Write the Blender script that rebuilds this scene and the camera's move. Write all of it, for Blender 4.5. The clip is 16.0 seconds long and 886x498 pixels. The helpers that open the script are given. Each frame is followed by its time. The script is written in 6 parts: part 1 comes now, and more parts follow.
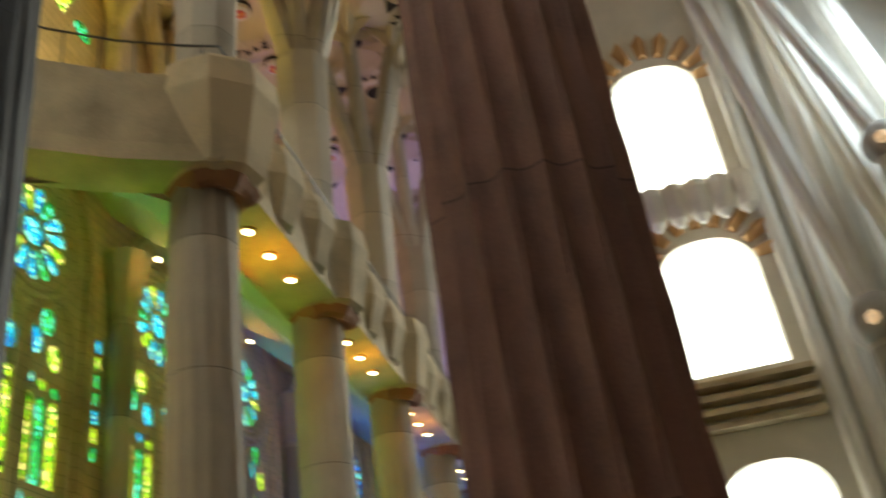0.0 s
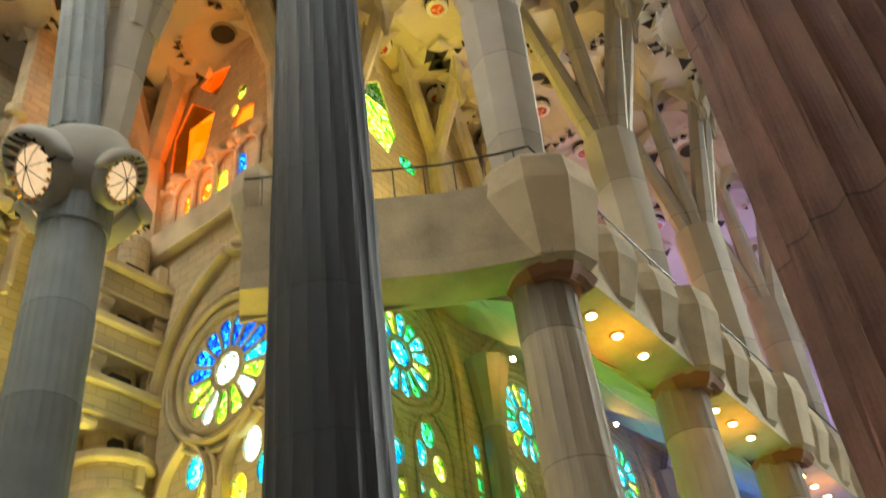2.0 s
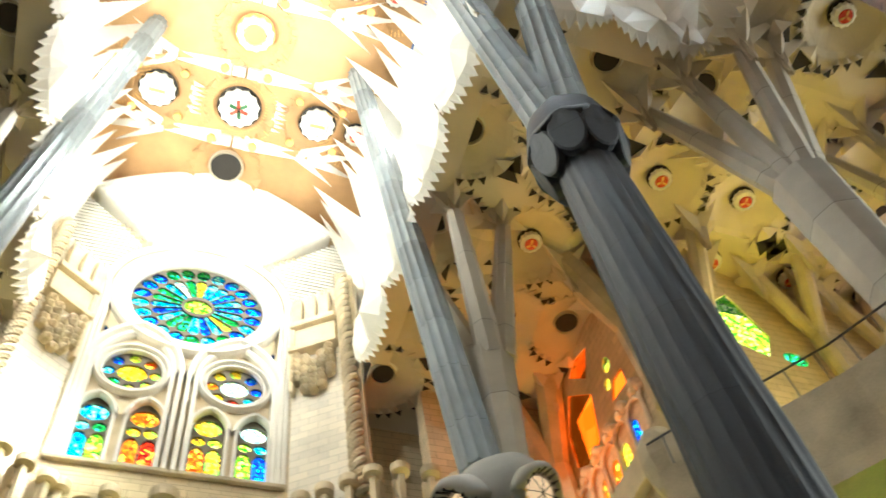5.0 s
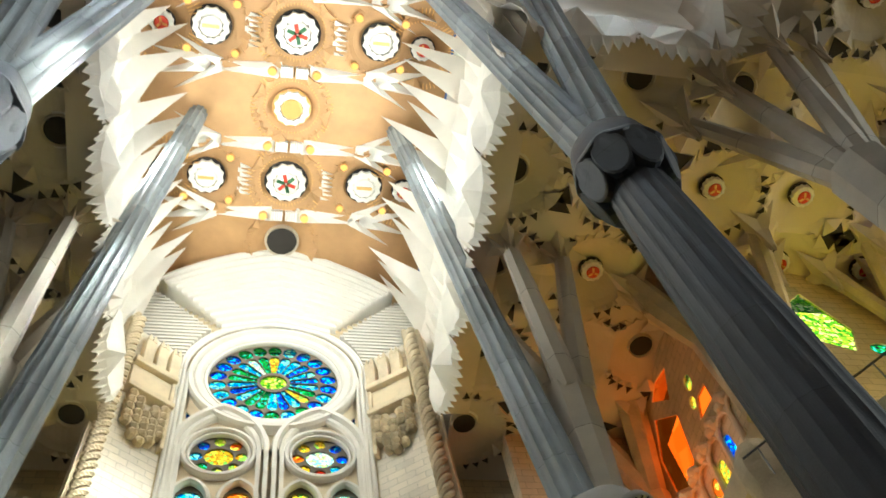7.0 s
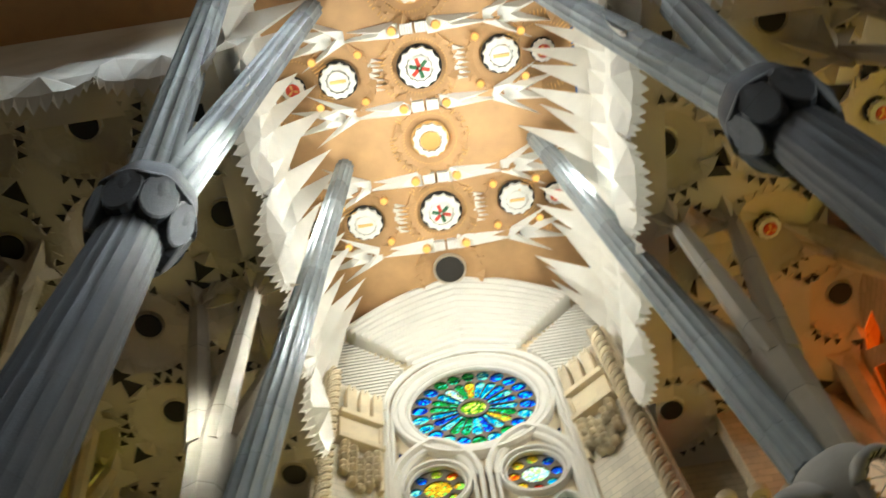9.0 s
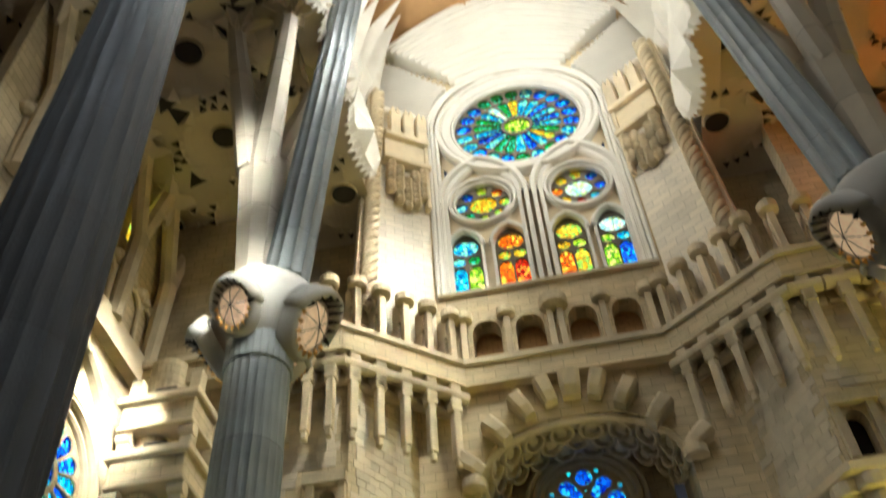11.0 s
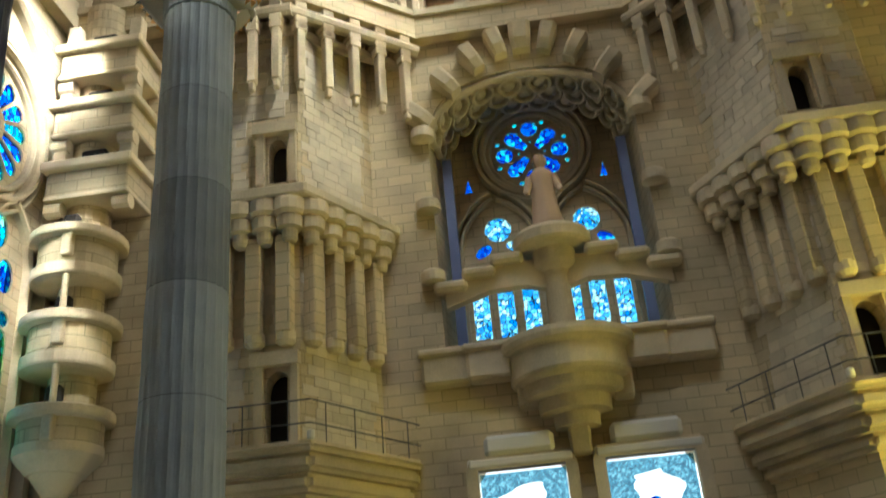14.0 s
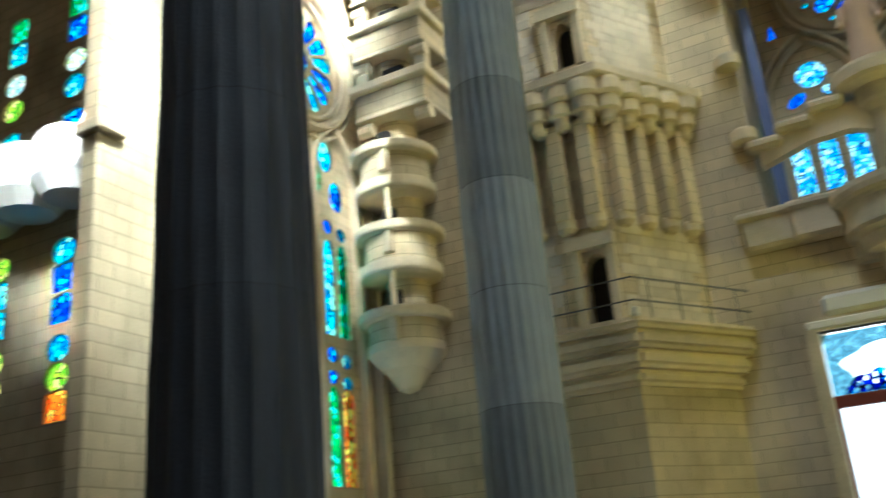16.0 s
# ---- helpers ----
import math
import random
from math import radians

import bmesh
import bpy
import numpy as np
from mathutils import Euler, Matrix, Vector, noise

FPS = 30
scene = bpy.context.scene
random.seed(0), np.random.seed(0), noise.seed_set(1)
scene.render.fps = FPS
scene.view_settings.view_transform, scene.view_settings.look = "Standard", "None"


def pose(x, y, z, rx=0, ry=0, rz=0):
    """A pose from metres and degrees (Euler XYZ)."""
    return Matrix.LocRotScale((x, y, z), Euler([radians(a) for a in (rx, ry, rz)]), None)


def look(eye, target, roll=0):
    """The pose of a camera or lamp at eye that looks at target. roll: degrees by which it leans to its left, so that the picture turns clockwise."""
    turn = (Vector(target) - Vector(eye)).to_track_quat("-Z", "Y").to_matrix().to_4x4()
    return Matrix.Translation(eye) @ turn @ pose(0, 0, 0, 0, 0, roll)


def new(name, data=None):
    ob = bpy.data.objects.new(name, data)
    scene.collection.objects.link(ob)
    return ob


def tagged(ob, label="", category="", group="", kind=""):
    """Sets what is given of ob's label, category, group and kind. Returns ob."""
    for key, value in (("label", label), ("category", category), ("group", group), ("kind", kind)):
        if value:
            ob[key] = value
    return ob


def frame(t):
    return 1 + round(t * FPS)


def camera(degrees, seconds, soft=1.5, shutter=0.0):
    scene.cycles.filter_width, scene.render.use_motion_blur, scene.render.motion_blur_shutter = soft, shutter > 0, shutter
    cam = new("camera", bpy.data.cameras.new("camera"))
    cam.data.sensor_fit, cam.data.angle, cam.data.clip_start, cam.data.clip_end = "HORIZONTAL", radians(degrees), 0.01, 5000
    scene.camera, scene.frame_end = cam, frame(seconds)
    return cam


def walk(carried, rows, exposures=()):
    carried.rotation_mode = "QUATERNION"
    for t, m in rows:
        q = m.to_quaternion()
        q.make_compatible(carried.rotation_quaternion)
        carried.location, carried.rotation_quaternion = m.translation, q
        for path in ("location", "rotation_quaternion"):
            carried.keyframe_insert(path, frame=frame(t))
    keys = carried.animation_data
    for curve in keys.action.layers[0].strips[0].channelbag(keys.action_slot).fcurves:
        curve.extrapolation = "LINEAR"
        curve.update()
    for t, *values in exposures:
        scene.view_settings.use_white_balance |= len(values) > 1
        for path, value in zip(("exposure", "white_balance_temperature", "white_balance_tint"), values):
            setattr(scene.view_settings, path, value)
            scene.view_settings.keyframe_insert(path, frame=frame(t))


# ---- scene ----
from mathutils.geometry import delaunay_2d_cdt

cam = camera(51.5, 16.0, soft=1.5, shutter=0.7)
EYE = (-0.61, 0.0, 1.6)
TURNS = [
    (0, 119.99, 7.53, -76.13), (0.5, 122.13, 6.94, -67.83), (1, 123.83, 6.23, -61.96), (1.5, 125.34, 6.03, -55.53),
    (2, 127.79, 5.85, -52.07), (2.5, 131.62, 7.19, -49.47), (3, 135.32, 8.23, -42.17), (3.5, 140.10, 7.89, -36.43),
    (4, 143.67, 7.44, -31.54), (4.5, 146.69, 7.03, -23.90), (5, 148.01, 6.60, -17.73), (7.5, 153.35, 7.26, -5.65),
    (8, 154.92, 6.05, -1.47), (8.2, 155.45, 5.47, 0.23), (10.3, 146.52, 4.58, 15.65), (10.5, 144.27, 3.84, 13.44),
    (11, 137.20, 3.08, 10.74), (11.5, 135.20, 3.19, 9.10), (12, 133.27, 3.63, 7.46), (12.5, 129.94, 3.53, 7.01),
    (13, 125.89, 3.58, 6.89), (13.5, 119.28, 3.89, 7.14), (14, 115.56, 4.50, 7.88), (14.5, 112.85, 5.67, 9.46),
    (15, 111.34, 6.46, 14.40), (15.5, 110.65, 5.28, 21.71), (16, 109.89, 4.71, 28.55)]
EXPOSURES = [(0, 0.28, 6950, 1), (1.0, 0.58, 6900, 1), (2.0, 0.9, 6500, 1), (3.0, 0.97, 6250, 0), (4.0, 0.97, 6150, 1), (5.2, 0.75, 6050, 1), (7.3, -0.15, 5950, 1), (8.2, -0.25, 6000, 1),
             (10.3, -0.3, 6300, 4), (11, -0.25, 6200, 4), (12, -0.36, 5980, 4), (13, -0.3, 6050, 4), (14, -0.2, 5900, 4), (15, 0.05, 5800, 0), (16, 0.1, 5350, -1)]
walk(cam, [(t, pose(*EYE, rx, ry, rz)) for t, rx, ry, rz in TURNS], EXPOSURES)

# ---- world and light ----
world = bpy.data.worlds.new("sky")
world.use_nodes = True
scene.world = world
wn = world.node_tree
sky = wn.nodes.new("ShaderNodeTexSky")
sky.sky_type, sky.sun_disc, sky.sun_elevation, sky.sun_rotation = "NISHITA", False, radians(48), radians(120)
wn.links.new(sky.outputs[0], wn.nodes["Background"].inputs[0])
wn.nodes["Background"].inputs[1].default_value = 0.1


def area_lamp(name, eye, target, w, h, watts, colour=(1, 1, 1)):
    """An area lamp for daylight; most hang free, in no real opening."""
    data = bpy.data.lights.new(name, "AREA")
    data.shape, data.size, data.size_y, data.energy, data.color = "RECTANGLE", w, h, watts, colour
    ob = new(name, data)
    ob.matrix_world = look(eye, target)
    return ob


for y in (11.1, 14.8, 18.5):
    for s in (-1, 1):
        area_lamp("clerestory_light", (s * 6.35 + (0.15 if s > 0 else 0), y, 37.2), (-3 * s, y, 38.5), 1.9, 1.5, 850 if s > 0 else 780, (1, 0.98, 0.94)).data.shape = "ELLIPSE"
# added narrow lamps, aimed to lay sun patches; they hang in no window
beam = area_lamp("sunlit_clerestory_light", (5.3, 11.8, 40), (-7.4, 24.2, 22.0), 1.2, 1.2, 470, (1, 0.96, 0.84))
beam.data.spread = radians(32)
beam = area_lamp("sunlit_clerestory_light", (10, 2, 38), (-14.4, 13.6, 12.0), 2.0, 2.0, 900, (1, 0.96, 0.88))
beam.data.spread = radians(15)
beam = area_lamp("sunlit_clerestory_light", (6, -6, 33), (-14.3, 20.4, 19.2), 2.0, 2.0, 430, (1, 0.96, 0.87))
beam.data.spread = radians(8)
beam = area_lamp("sunlit_clerestory_light", (6, -6, 33), (-12.9, 21.4, 12.3), 2.0, 2.0, 150, (1, 0.96, 0.87))
beam.data.spread = radians(8)
beam = area_lamp("sunlit_clerestory_light", (-8, -12, 34), (-17.2, 13.4, 11.8), 2.0, 2.0, 230, (1, 0.98, 0.94))
beam.data.spread = radians(7)
beam = area_lamp("sunlit_clerestory_light", (5.6, 11.5, 40.5), (-7.7, 15.4, 26.0), 1.2, 1.2, 75, (1, 0.97, 0.9))
beam.data.spread = radians(12)
# added high fills that brighten the vault leaves and limbs; no windows there
beam = area_lamp("crossing_tower_light", (3, -4, 53), (13, 6.7, 33), 5, 5, 900, (0.86, 0.93, 1))
beam.data.spread = radians(70)
beam = area_lamp("crossing_tower_light", (-3, -4, 53), (-9, 7, 33), 5, 5, 900, (0.86, 0.93, 1))
beam.data.spread = radians(60)
# added soft fills, out of view, for the end wall and columns
area_lamp("crossing_light", (-4, -11, 43), (0, 22, 22), 6, 4, 440, (1, 0.95, 0.82))
area_lamp("nave_light", (30, -2, 43), (12, 4, 22), 20, 5, 300, (0.85, 0.92, 1))
area_lamp("nave_light", (-24, -3, 40), (0, 6, 18), 16, 6, 120, (0.85, 0.92, 1)).data.spread = radians(80)
area_lamp("apse_light", (45.7, -6.3, 21), (8, 2, 18), 4.5, 7, 600, (1, 0.99, 0.95)).data.spread = radians(80)
area_lamp("apse_light", (45.7, -6.3, 32.5), (8, 2, 25), 4.5, 7, 600, (1, 0.99, 0.95)).data.spread = radians(80)
# added bluish fill for the far limbs
area_lamp("apse_side_light", (37, -18, 30), (42, -10, 28), 6, 8, 1300, (0.66, 0.8, 1))
# added lamps, set out of view, stand in for the windows' coloured spill
area_lamp("yellow_window_light", (13.4, 18.5, 3.5), (8.5, 21.5, 9), 2.5, 4, 900, (1, 0.85, 0.16)).data.spread = radians(150)
area_lamp("green_window_light", (18, 12.4, 3.5), (18, 11.0, 14), 5, 3.5, 52, (0.14, 0.8, 0.005)).data.spread = radians(62)
area_lamp("green_window_light", (26, 12.4, 3.5), (26, 11.0, 14), 5, 3.5, 50, (0.3, 0.8, 0.01)).data.spread = radians(62)
area_lamp("blue_window_light", (38, 12.4, 3.5), (38, 11.0, 14), 12, 3.5, 300, (0.02, 0.12, 1)).data.spread = radians(95)
area_lamp("amber_window_light", (13.0, 19.6, 22.9), (12.6, 18.6, 30), 1.6, 3, 70, (1, 0.2, 0.012))
area_lamp("amber_window_light", (19, 12.4, 19.8), (18, 11, 30), 6, 2.5, 150, (1, 0.7, 0.05)).data.spread = radians(110)
# added tints for the far vault, with no such coloured window behind them
area_lamp("rose_window_light", (29, 12.4, 19.8), (28, 11, 30), 8, 2.5, 160, (1, 0.5, 0.42))
area_lamp("violet_window_light", (42, 12.4, 19.8), (38, 8, 28), 8, 2.5, 600, (0.42, 0.32, 1))
# added low lamp for the left window's spill
area_lamp("side_window_light", (-13.0, 17.5, 3.5), (-12, 18, 14), 2.5, 4, 60, (0.75, 0.85, 1))


# ---- materials ----
def mat(name, base, rough=0.7, metal=0.0, var=0.12, scale=1.5, bump=0.25, grain=40.0, emit=None):
    m = bpy.data.materials.new(name)
    m.use_nodes = True
    n, l = m.node_tree.nodes, m.node_tree.links
    b = n["Principled BSDF"]
    b.inputs["Roughness"].default_value, b.inputs["Metallic"].default_value = rough, metal
    geo = n.new("ShaderNodeNewGeometry")
    big = n.new("ShaderNodeTexNoise")
    big.inputs["Scale"].default_value, big.inputs["Detail"].default_value = scale, 6
    fine = n.new("ShaderNodeTexNoise")
    fine.inputs["Scale"].default_value, fine.inputs["Detail"].default_value = grain, 3
    for t in (big, fine):
        l.new(geo.outputs["Position"], t.inputs["Vector"])
    info = n.new("ShaderNodeObjectInfo")
    add = n.new("ShaderNodeMath")
    add.operation = "MULTIPLY_ADD"
    add.inputs[1].default_value = 0.35
    l.new(info.outputs["Random"], add.inputs[0])
    mixv = n.new("ShaderNodeMath")
    mixv.operation = "MULTIPLY_ADD"
    mixv.inputs[1].default_value = 0.3
    l.new(fine.outputs["Fac"], mixv.inputs[0])
    l.new(big.outputs["Fac"], mixv.inputs[2])
    l.new(mixv.outputs[0], add.inputs[2])
    ramp = n.new("ShaderNodeValToRGB")
    e = ramp.color_ramp.elements
    e[0].position, e[1].position = 0.35, 1.05
    e[0].color = (*[max(0, c * (1 - 1.6 * var)) for c in base], 1)
    e[1].color = (*[min(1, c * (1 + 1.2 * var)) for c in base], 1)
    l.new(add.outputs[0], ramp.inputs["Fac"])
    l.new(ramp.outputs["Color"], b.inputs["Base Color"])
    bp = n.new("ShaderNodeBump")
    bp.inputs["Strength"].default_value, bp.inputs["Distance"].default_value = bump, 0.02
    l.new(fine.outputs["Fac"], bp.inputs["Height"])
    l.new(bp.outputs["Normal"], b.inputs["Normal"])
    if emit:
        b.inputs["Emission Color"].default_value, b.inputs["Emission Strength"].default_value = (*emit[:3], 1), emit[3]
    return m


def masonry(name, base, w=0.78, h=0.34, var=0.3, joint=0.66):
    """Stone laid in courses, the joints following each upright face."""
    m = mat(name, base, 0.85, 0, var, 0.5, 0.3, 30)
    n, l = m.node_tree.nodes, m.node_tree.links
    b = n["Principled BSDF"]
    geo = n.new("ShaderNodeNewGeometry")
    cr = n.new("ShaderNodeVectorMath")
    cr.operation = "CROSS_PRODUCT"
    cr.inputs[1].default_value = (0, 0, 1)
    l.new(geo.outputs["True Normal"], cr.inputs[0])
    dot = n.new("ShaderNodeVectorMath")
    dot.operation = "DOT_PRODUCT"
    l.new(cr.outputs[0], dot.inputs[0])
    l.new(geo.outputs["Position"], dot.inputs[1])
    sep = n.new("ShaderNodeSeparateXYZ")
    l.new(geo.outputs["Position"], sep.inputs[0])
    com = n.new("ShaderNodeCombineXYZ")
    l.new(dot.outputs["Value"], com.inputs[0])
    l.new(sep.outputs["Z"], com.inputs[1])
    br = n.new("ShaderNodeTexBrick")
    br.inputs["Scale"].default_value, br.inputs["Mortar Size"].default_value = 1.0, 0.015
    br.inputs["Brick Width"].default_value, br.inputs["Row Height"].default_value = w, h
    br.inputs["Color1"].default_value, br.inputs["Color2"].default_value = (0.9, 0.9, 0.89, 1), (1.08, 1.07, 1.04, 1)
    br.inputs["Mortar"].default_value = (joint, joint, joint * 0.95, 1)
    l.new(com.outputs[0], br.inputs["Vector"])
    mul = n.new("ShaderNodeMix")
    mul.data_type, mul.blend_type = "RGBA", "MULTIPLY"
    mul.inputs["Factor"].default_value = 1
    old = b.inputs["Base Color"].links[0].from_socket
    l.new(old, mul.inputs["A"])
    l.new(br.outputs["Color"], mul.inputs["B"])
    l.new(mul.outputs["Result"], b.inputs["Base Color"])
    bp = n.new("ShaderNodeBump")
    bp.invert = True
    bp.inputs["Strength"].default_value, bp.inputs["Distance"].default_value = 0.6, 0.02
    l.new(br.outputs["Fac"], bp.inputs["Height"])
    l.new(b.inputs["Normal"].links[0].from_socket, bp.inputs["Normal"])
    l.new(bp.outputs["Normal"], b.inputs["Normal"])
    return m


def drummed(name, base, rough, pitch=2.35, var=0.14, tone=(0.72, 1.2)):
    """Column stone in drums of uneven tone, with fine joints between them."""
    m = mat(name, base, rough, 0, var, 1.2, 0.35, 26)
    n, l = m.node_tree.nodes, m.node_tree.links
    b = n["Principled BSDF"]
    geo = n.new("ShaderNodeNewGeometry")
    sep = n.new("ShaderNodeSeparateXYZ")
    l.new(geo.outputs["Position"], sep.inputs[0])
    div = n.new("ShaderNodeMath")
    div.operation, div.inputs[1].default_value = "DIVIDE", pitch
    l.new(sep.outputs["Z"], div.inputs[0])
    fl = n.new("ShaderNodeMath")
    fl.operation = "FLOOR"
    l.new(div.outputs[0], fl.inputs[0])
    wnz = n.new("ShaderNodeTexWhiteNoise")
    wnz.noise_dimensions = "1D"
    l.new(fl.outputs[0], wnz.inputs["W"])
    fr = n.new("ShaderNodeMath")
    fr.operation = "FRACT"
    l.new(div.outputs[0], fr.inputs[0])
    lt = n.new("ShaderNodeMath")
    lt.operation, lt.inputs[1].default_value = "GREATER_THAN", 0.008
    l.new(fr.outputs[0], lt.inputs[0])
    mr = n.new("ShaderNodeMapRange")
    mr.inputs["To Min"].default_value, mr.inputs["To Max"].default_value = tone
    l.new(wnz.outputs["Value"], mr.inputs["Value"])
    mu = n.new("ShaderNodeMath")
    mu.operation = "MULTIPLY"
    l.new(mr.outputs[0], mu.inputs[0])
    ja = n.new("ShaderNodeMapRange")
    ja.inputs["To Min"].default_value = 0.45
    l.new(lt.outputs[0], ja.inputs["Value"])
    l.new(ja.outputs[0], mu.inputs[1])
    mul = n.new("ShaderNodeMix")
    mul.data_type, mul.blend_type = "RGBA", "MULTIPLY"
    mul.inputs["Factor"].default_value = 1
    l.new(b.inputs["Base Color"].links[0].from_socket, mul.inputs["A"])
    l.new(mu.outputs[0], mul.inputs["B"])
    l.new(mul.outputs["Result"], b.inputs["Base Color"])
    return m


def stained(name, a, c, scale=7.0, lead_w=0.045, accent=None):
    """Coloured glass in leaded bits: light passes and takes the glass's colour."""
    m = bpy.data.materials.new(name)
    m.use_nodes = True
    n, l = m.node_tree.nodes, m.node_tree.links
    n.clear()
    out = n.new("ShaderNodeOutputMaterial")
    geo = n.new("ShaderNodeNewGeometry")
    vor = n.new("ShaderNodeTexVoronoi")
    vor.inputs["Scale"].default_value = scale
    l.new(geo.outputs["Position"], vor.inputs["Vector"])
    edge = n.new("ShaderNodeTexVoronoi")
    edge.feature = "DISTANCE_TO_EDGE"
    edge.inputs["Scale"].default_value = scale
    l.new(geo.outputs["Position"], edge.inputs["Vector"])
    sepc = n.new("ShaderNodeSeparateColor")
    l.new(vor.outputs["Color"], sepc.inputs[0])
    ramp = n.new("ShaderNodeValToRGB")
    ramp.color_ramp.elements[0].color, ramp.color_ramp.elements[1].color = (*a, 1), (*c, 1)
    ramp.color_ramp.elements[1].position = 0.72
    if accent:
        ramp.color_ramp.elements.new(0.8).color = (*accent, 1)
    l.new(sepc.outputs[0], ramp.inputs["Fac"])
    gt = n.new("ShaderNodeMath")
    gt.operation, gt.inputs[1].default_value = "GREATER_THAN", lead_w
    l.new(edge.outputs["Distance"], gt.inputs[0])
    lead = n.new("ShaderNodeMix")
    lead.data_type = "RGBA"
    lead.inputs["A"].default_value = (0.01, 0.01, 0.01, 1)
    l.new(gt.outputs[0], lead.inputs["Factor"])
    l.new(ramp.outputs["Color"], lead.inputs["B"])
    tr = n.new("ShaderNodeBsdfTransparent")
    l.new(lead.outputs["Result"], tr.inputs["Color"])
    gl = n.new("ShaderNodeBsdfGlossy")
    gl.inputs["Roughness"].default_value = 0.3
    mx = n.new("ShaderNodeMixShader")
    mx.inputs[0].default_value = 0.012
    l.new(tr.outputs[0], mx.inputs[1])
    l.new(gl.outputs[0], mx.inputs[2])
    l.new(mx.outputs[0], out.inputs["Surface"])
    return m


def glow(name, colour, strength):
    m = bpy.data.materials.new(name)
    m.use_nodes = True
    n, l = m.node_tree.nodes, m.node_tree.links
    n.clear()
    out, em = n.new("ShaderNodeOutputMaterial"), n.new("ShaderNodeEmission")
    em.inputs["Color"].default_value, em.inputs["Strength"].default_value = (*colour, 1), strength
    l.new(em.outputs[0], out.inputs["Surface"])
    return m


STONE = masonry("sandstone_blocks", (0.53, 0.43, 0.27))
ASHLAR = mat("dressed_sandstone", (0.56, 0.465, 0.31), 0.85, 0, 0.26, 0.9, 0.4, 18)
PALEBLOCK = masonry("pale_limestone_blocks", (0.66, 0.6, 0.5), 0.8, 0.36, 0.2, 0.7)
WHITE = mat("pale_limestone", (0.74, 0.70, 0.62), 0.8, 0, 0.08, 0.7)
BASALT = drummed("dark_basalt", (0.022, 0.026, 0.034), 0.6, 2.35, 0.22, (0.85, 1.12))
GRANITE = drummed("grey_granite", (0.23, 0.25, 0.255), 0.6, 2.2)
PORPHYRY = drummed("red_porphyry", (0.27, 0.135, 0.112), 0.6, 3.2, 0.3, (0.9, 1.08))
SAND = drummed("pale_sandstone_column", (0.46, 0.41, 0.33), 0.75, 3.0, 0.1)
KNOT = mat("grey_carved_stone", (0.36, 0.34, 0.30), 0.75, 0, 0.1, 1.5)
VAULT = mat("tan_vault_plaster", (0.56, 0.48, 0.36), 0.85, 0, 0.14, 0.5)
GOLDEN = mat("ochre_vault_tile", (0.5, 0.29, 0.125), 0.7, 0, 0.14, 0.9)
BROWN = mat("reddish_brown_lip", (0.3, 0.15, 0.08), 0.8)
# near-black paint that stands in for the shade of hollows, slits and notches
SHADOWHOLE = mat("painted_hollow_shade", (0.03, 0.025, 0.02), 0.9)
IRON = mat("dark_iron", (0.03, 0.03, 0.03), 0.45, 0.8)
RAILING = mat("weathered_rail_metal", (0.12, 0.12, 0.12), 0.4, 0.7)
CRIMSON = mat("red_enamel", (0.6, 0.06, 0.03), 0.4)
GREENEN = mat("dark_green_enamel", (0.04, 0.12, 0.05), 0.4)
GILT = mat("gilt_rim", (0.75, 0.45, 0.15), 0.35, 0.5)
REDWOOD = mat("dark_red_wood", (0.16, 0.03, 0.02), 0.5)
STATUE = mat("warm_stone_figure", (0.62, 0.44, 0.30), 0.8, 0, 0.1)
# dark tone puts the backlit look of the tracery bars into their colour
BACKLITSTONE = mat("backlit_tracery_stone", (0.15, 0.125, 0.09), 0.85, 0, 0.15, 2.0)
NICHE = masonry("brown_niche_brick", (0.5, 0.28, 0.11), 0.4, 0.2)
LEAD = mat("dark_window_tracery", (0.10, 0.09, 0.07), 0.8)
LAMPGLASS = mat("lit_lamp_lens", (0.42, 0.32, 0.24), 0.25, 0, 0.5, 5, 0.3, 12, (1, 0.66, 0.38, 0.45))
SPOTGLOW = glow("lit_spot", (1, 0.82, 0.45), 9)
VAULTGLOW = glow("golden_vault_lamp", (1, 0.62, 0.16), 1.6)
DAY = glow("daylight_outside", (0.96, 0.98, 1.0), 1.9)
DAYSIDE = glow("aisle_daylight_outside", (0.96, 0.98, 1.0), 2.2)
DAYDOOR = glow("porch_daylight_outside", (0.97, 0.99, 1.0), 2.4)
DAYSOFT = glow("soft_daylight_outside", (0.96, 0.98, 1.0), 2.0)
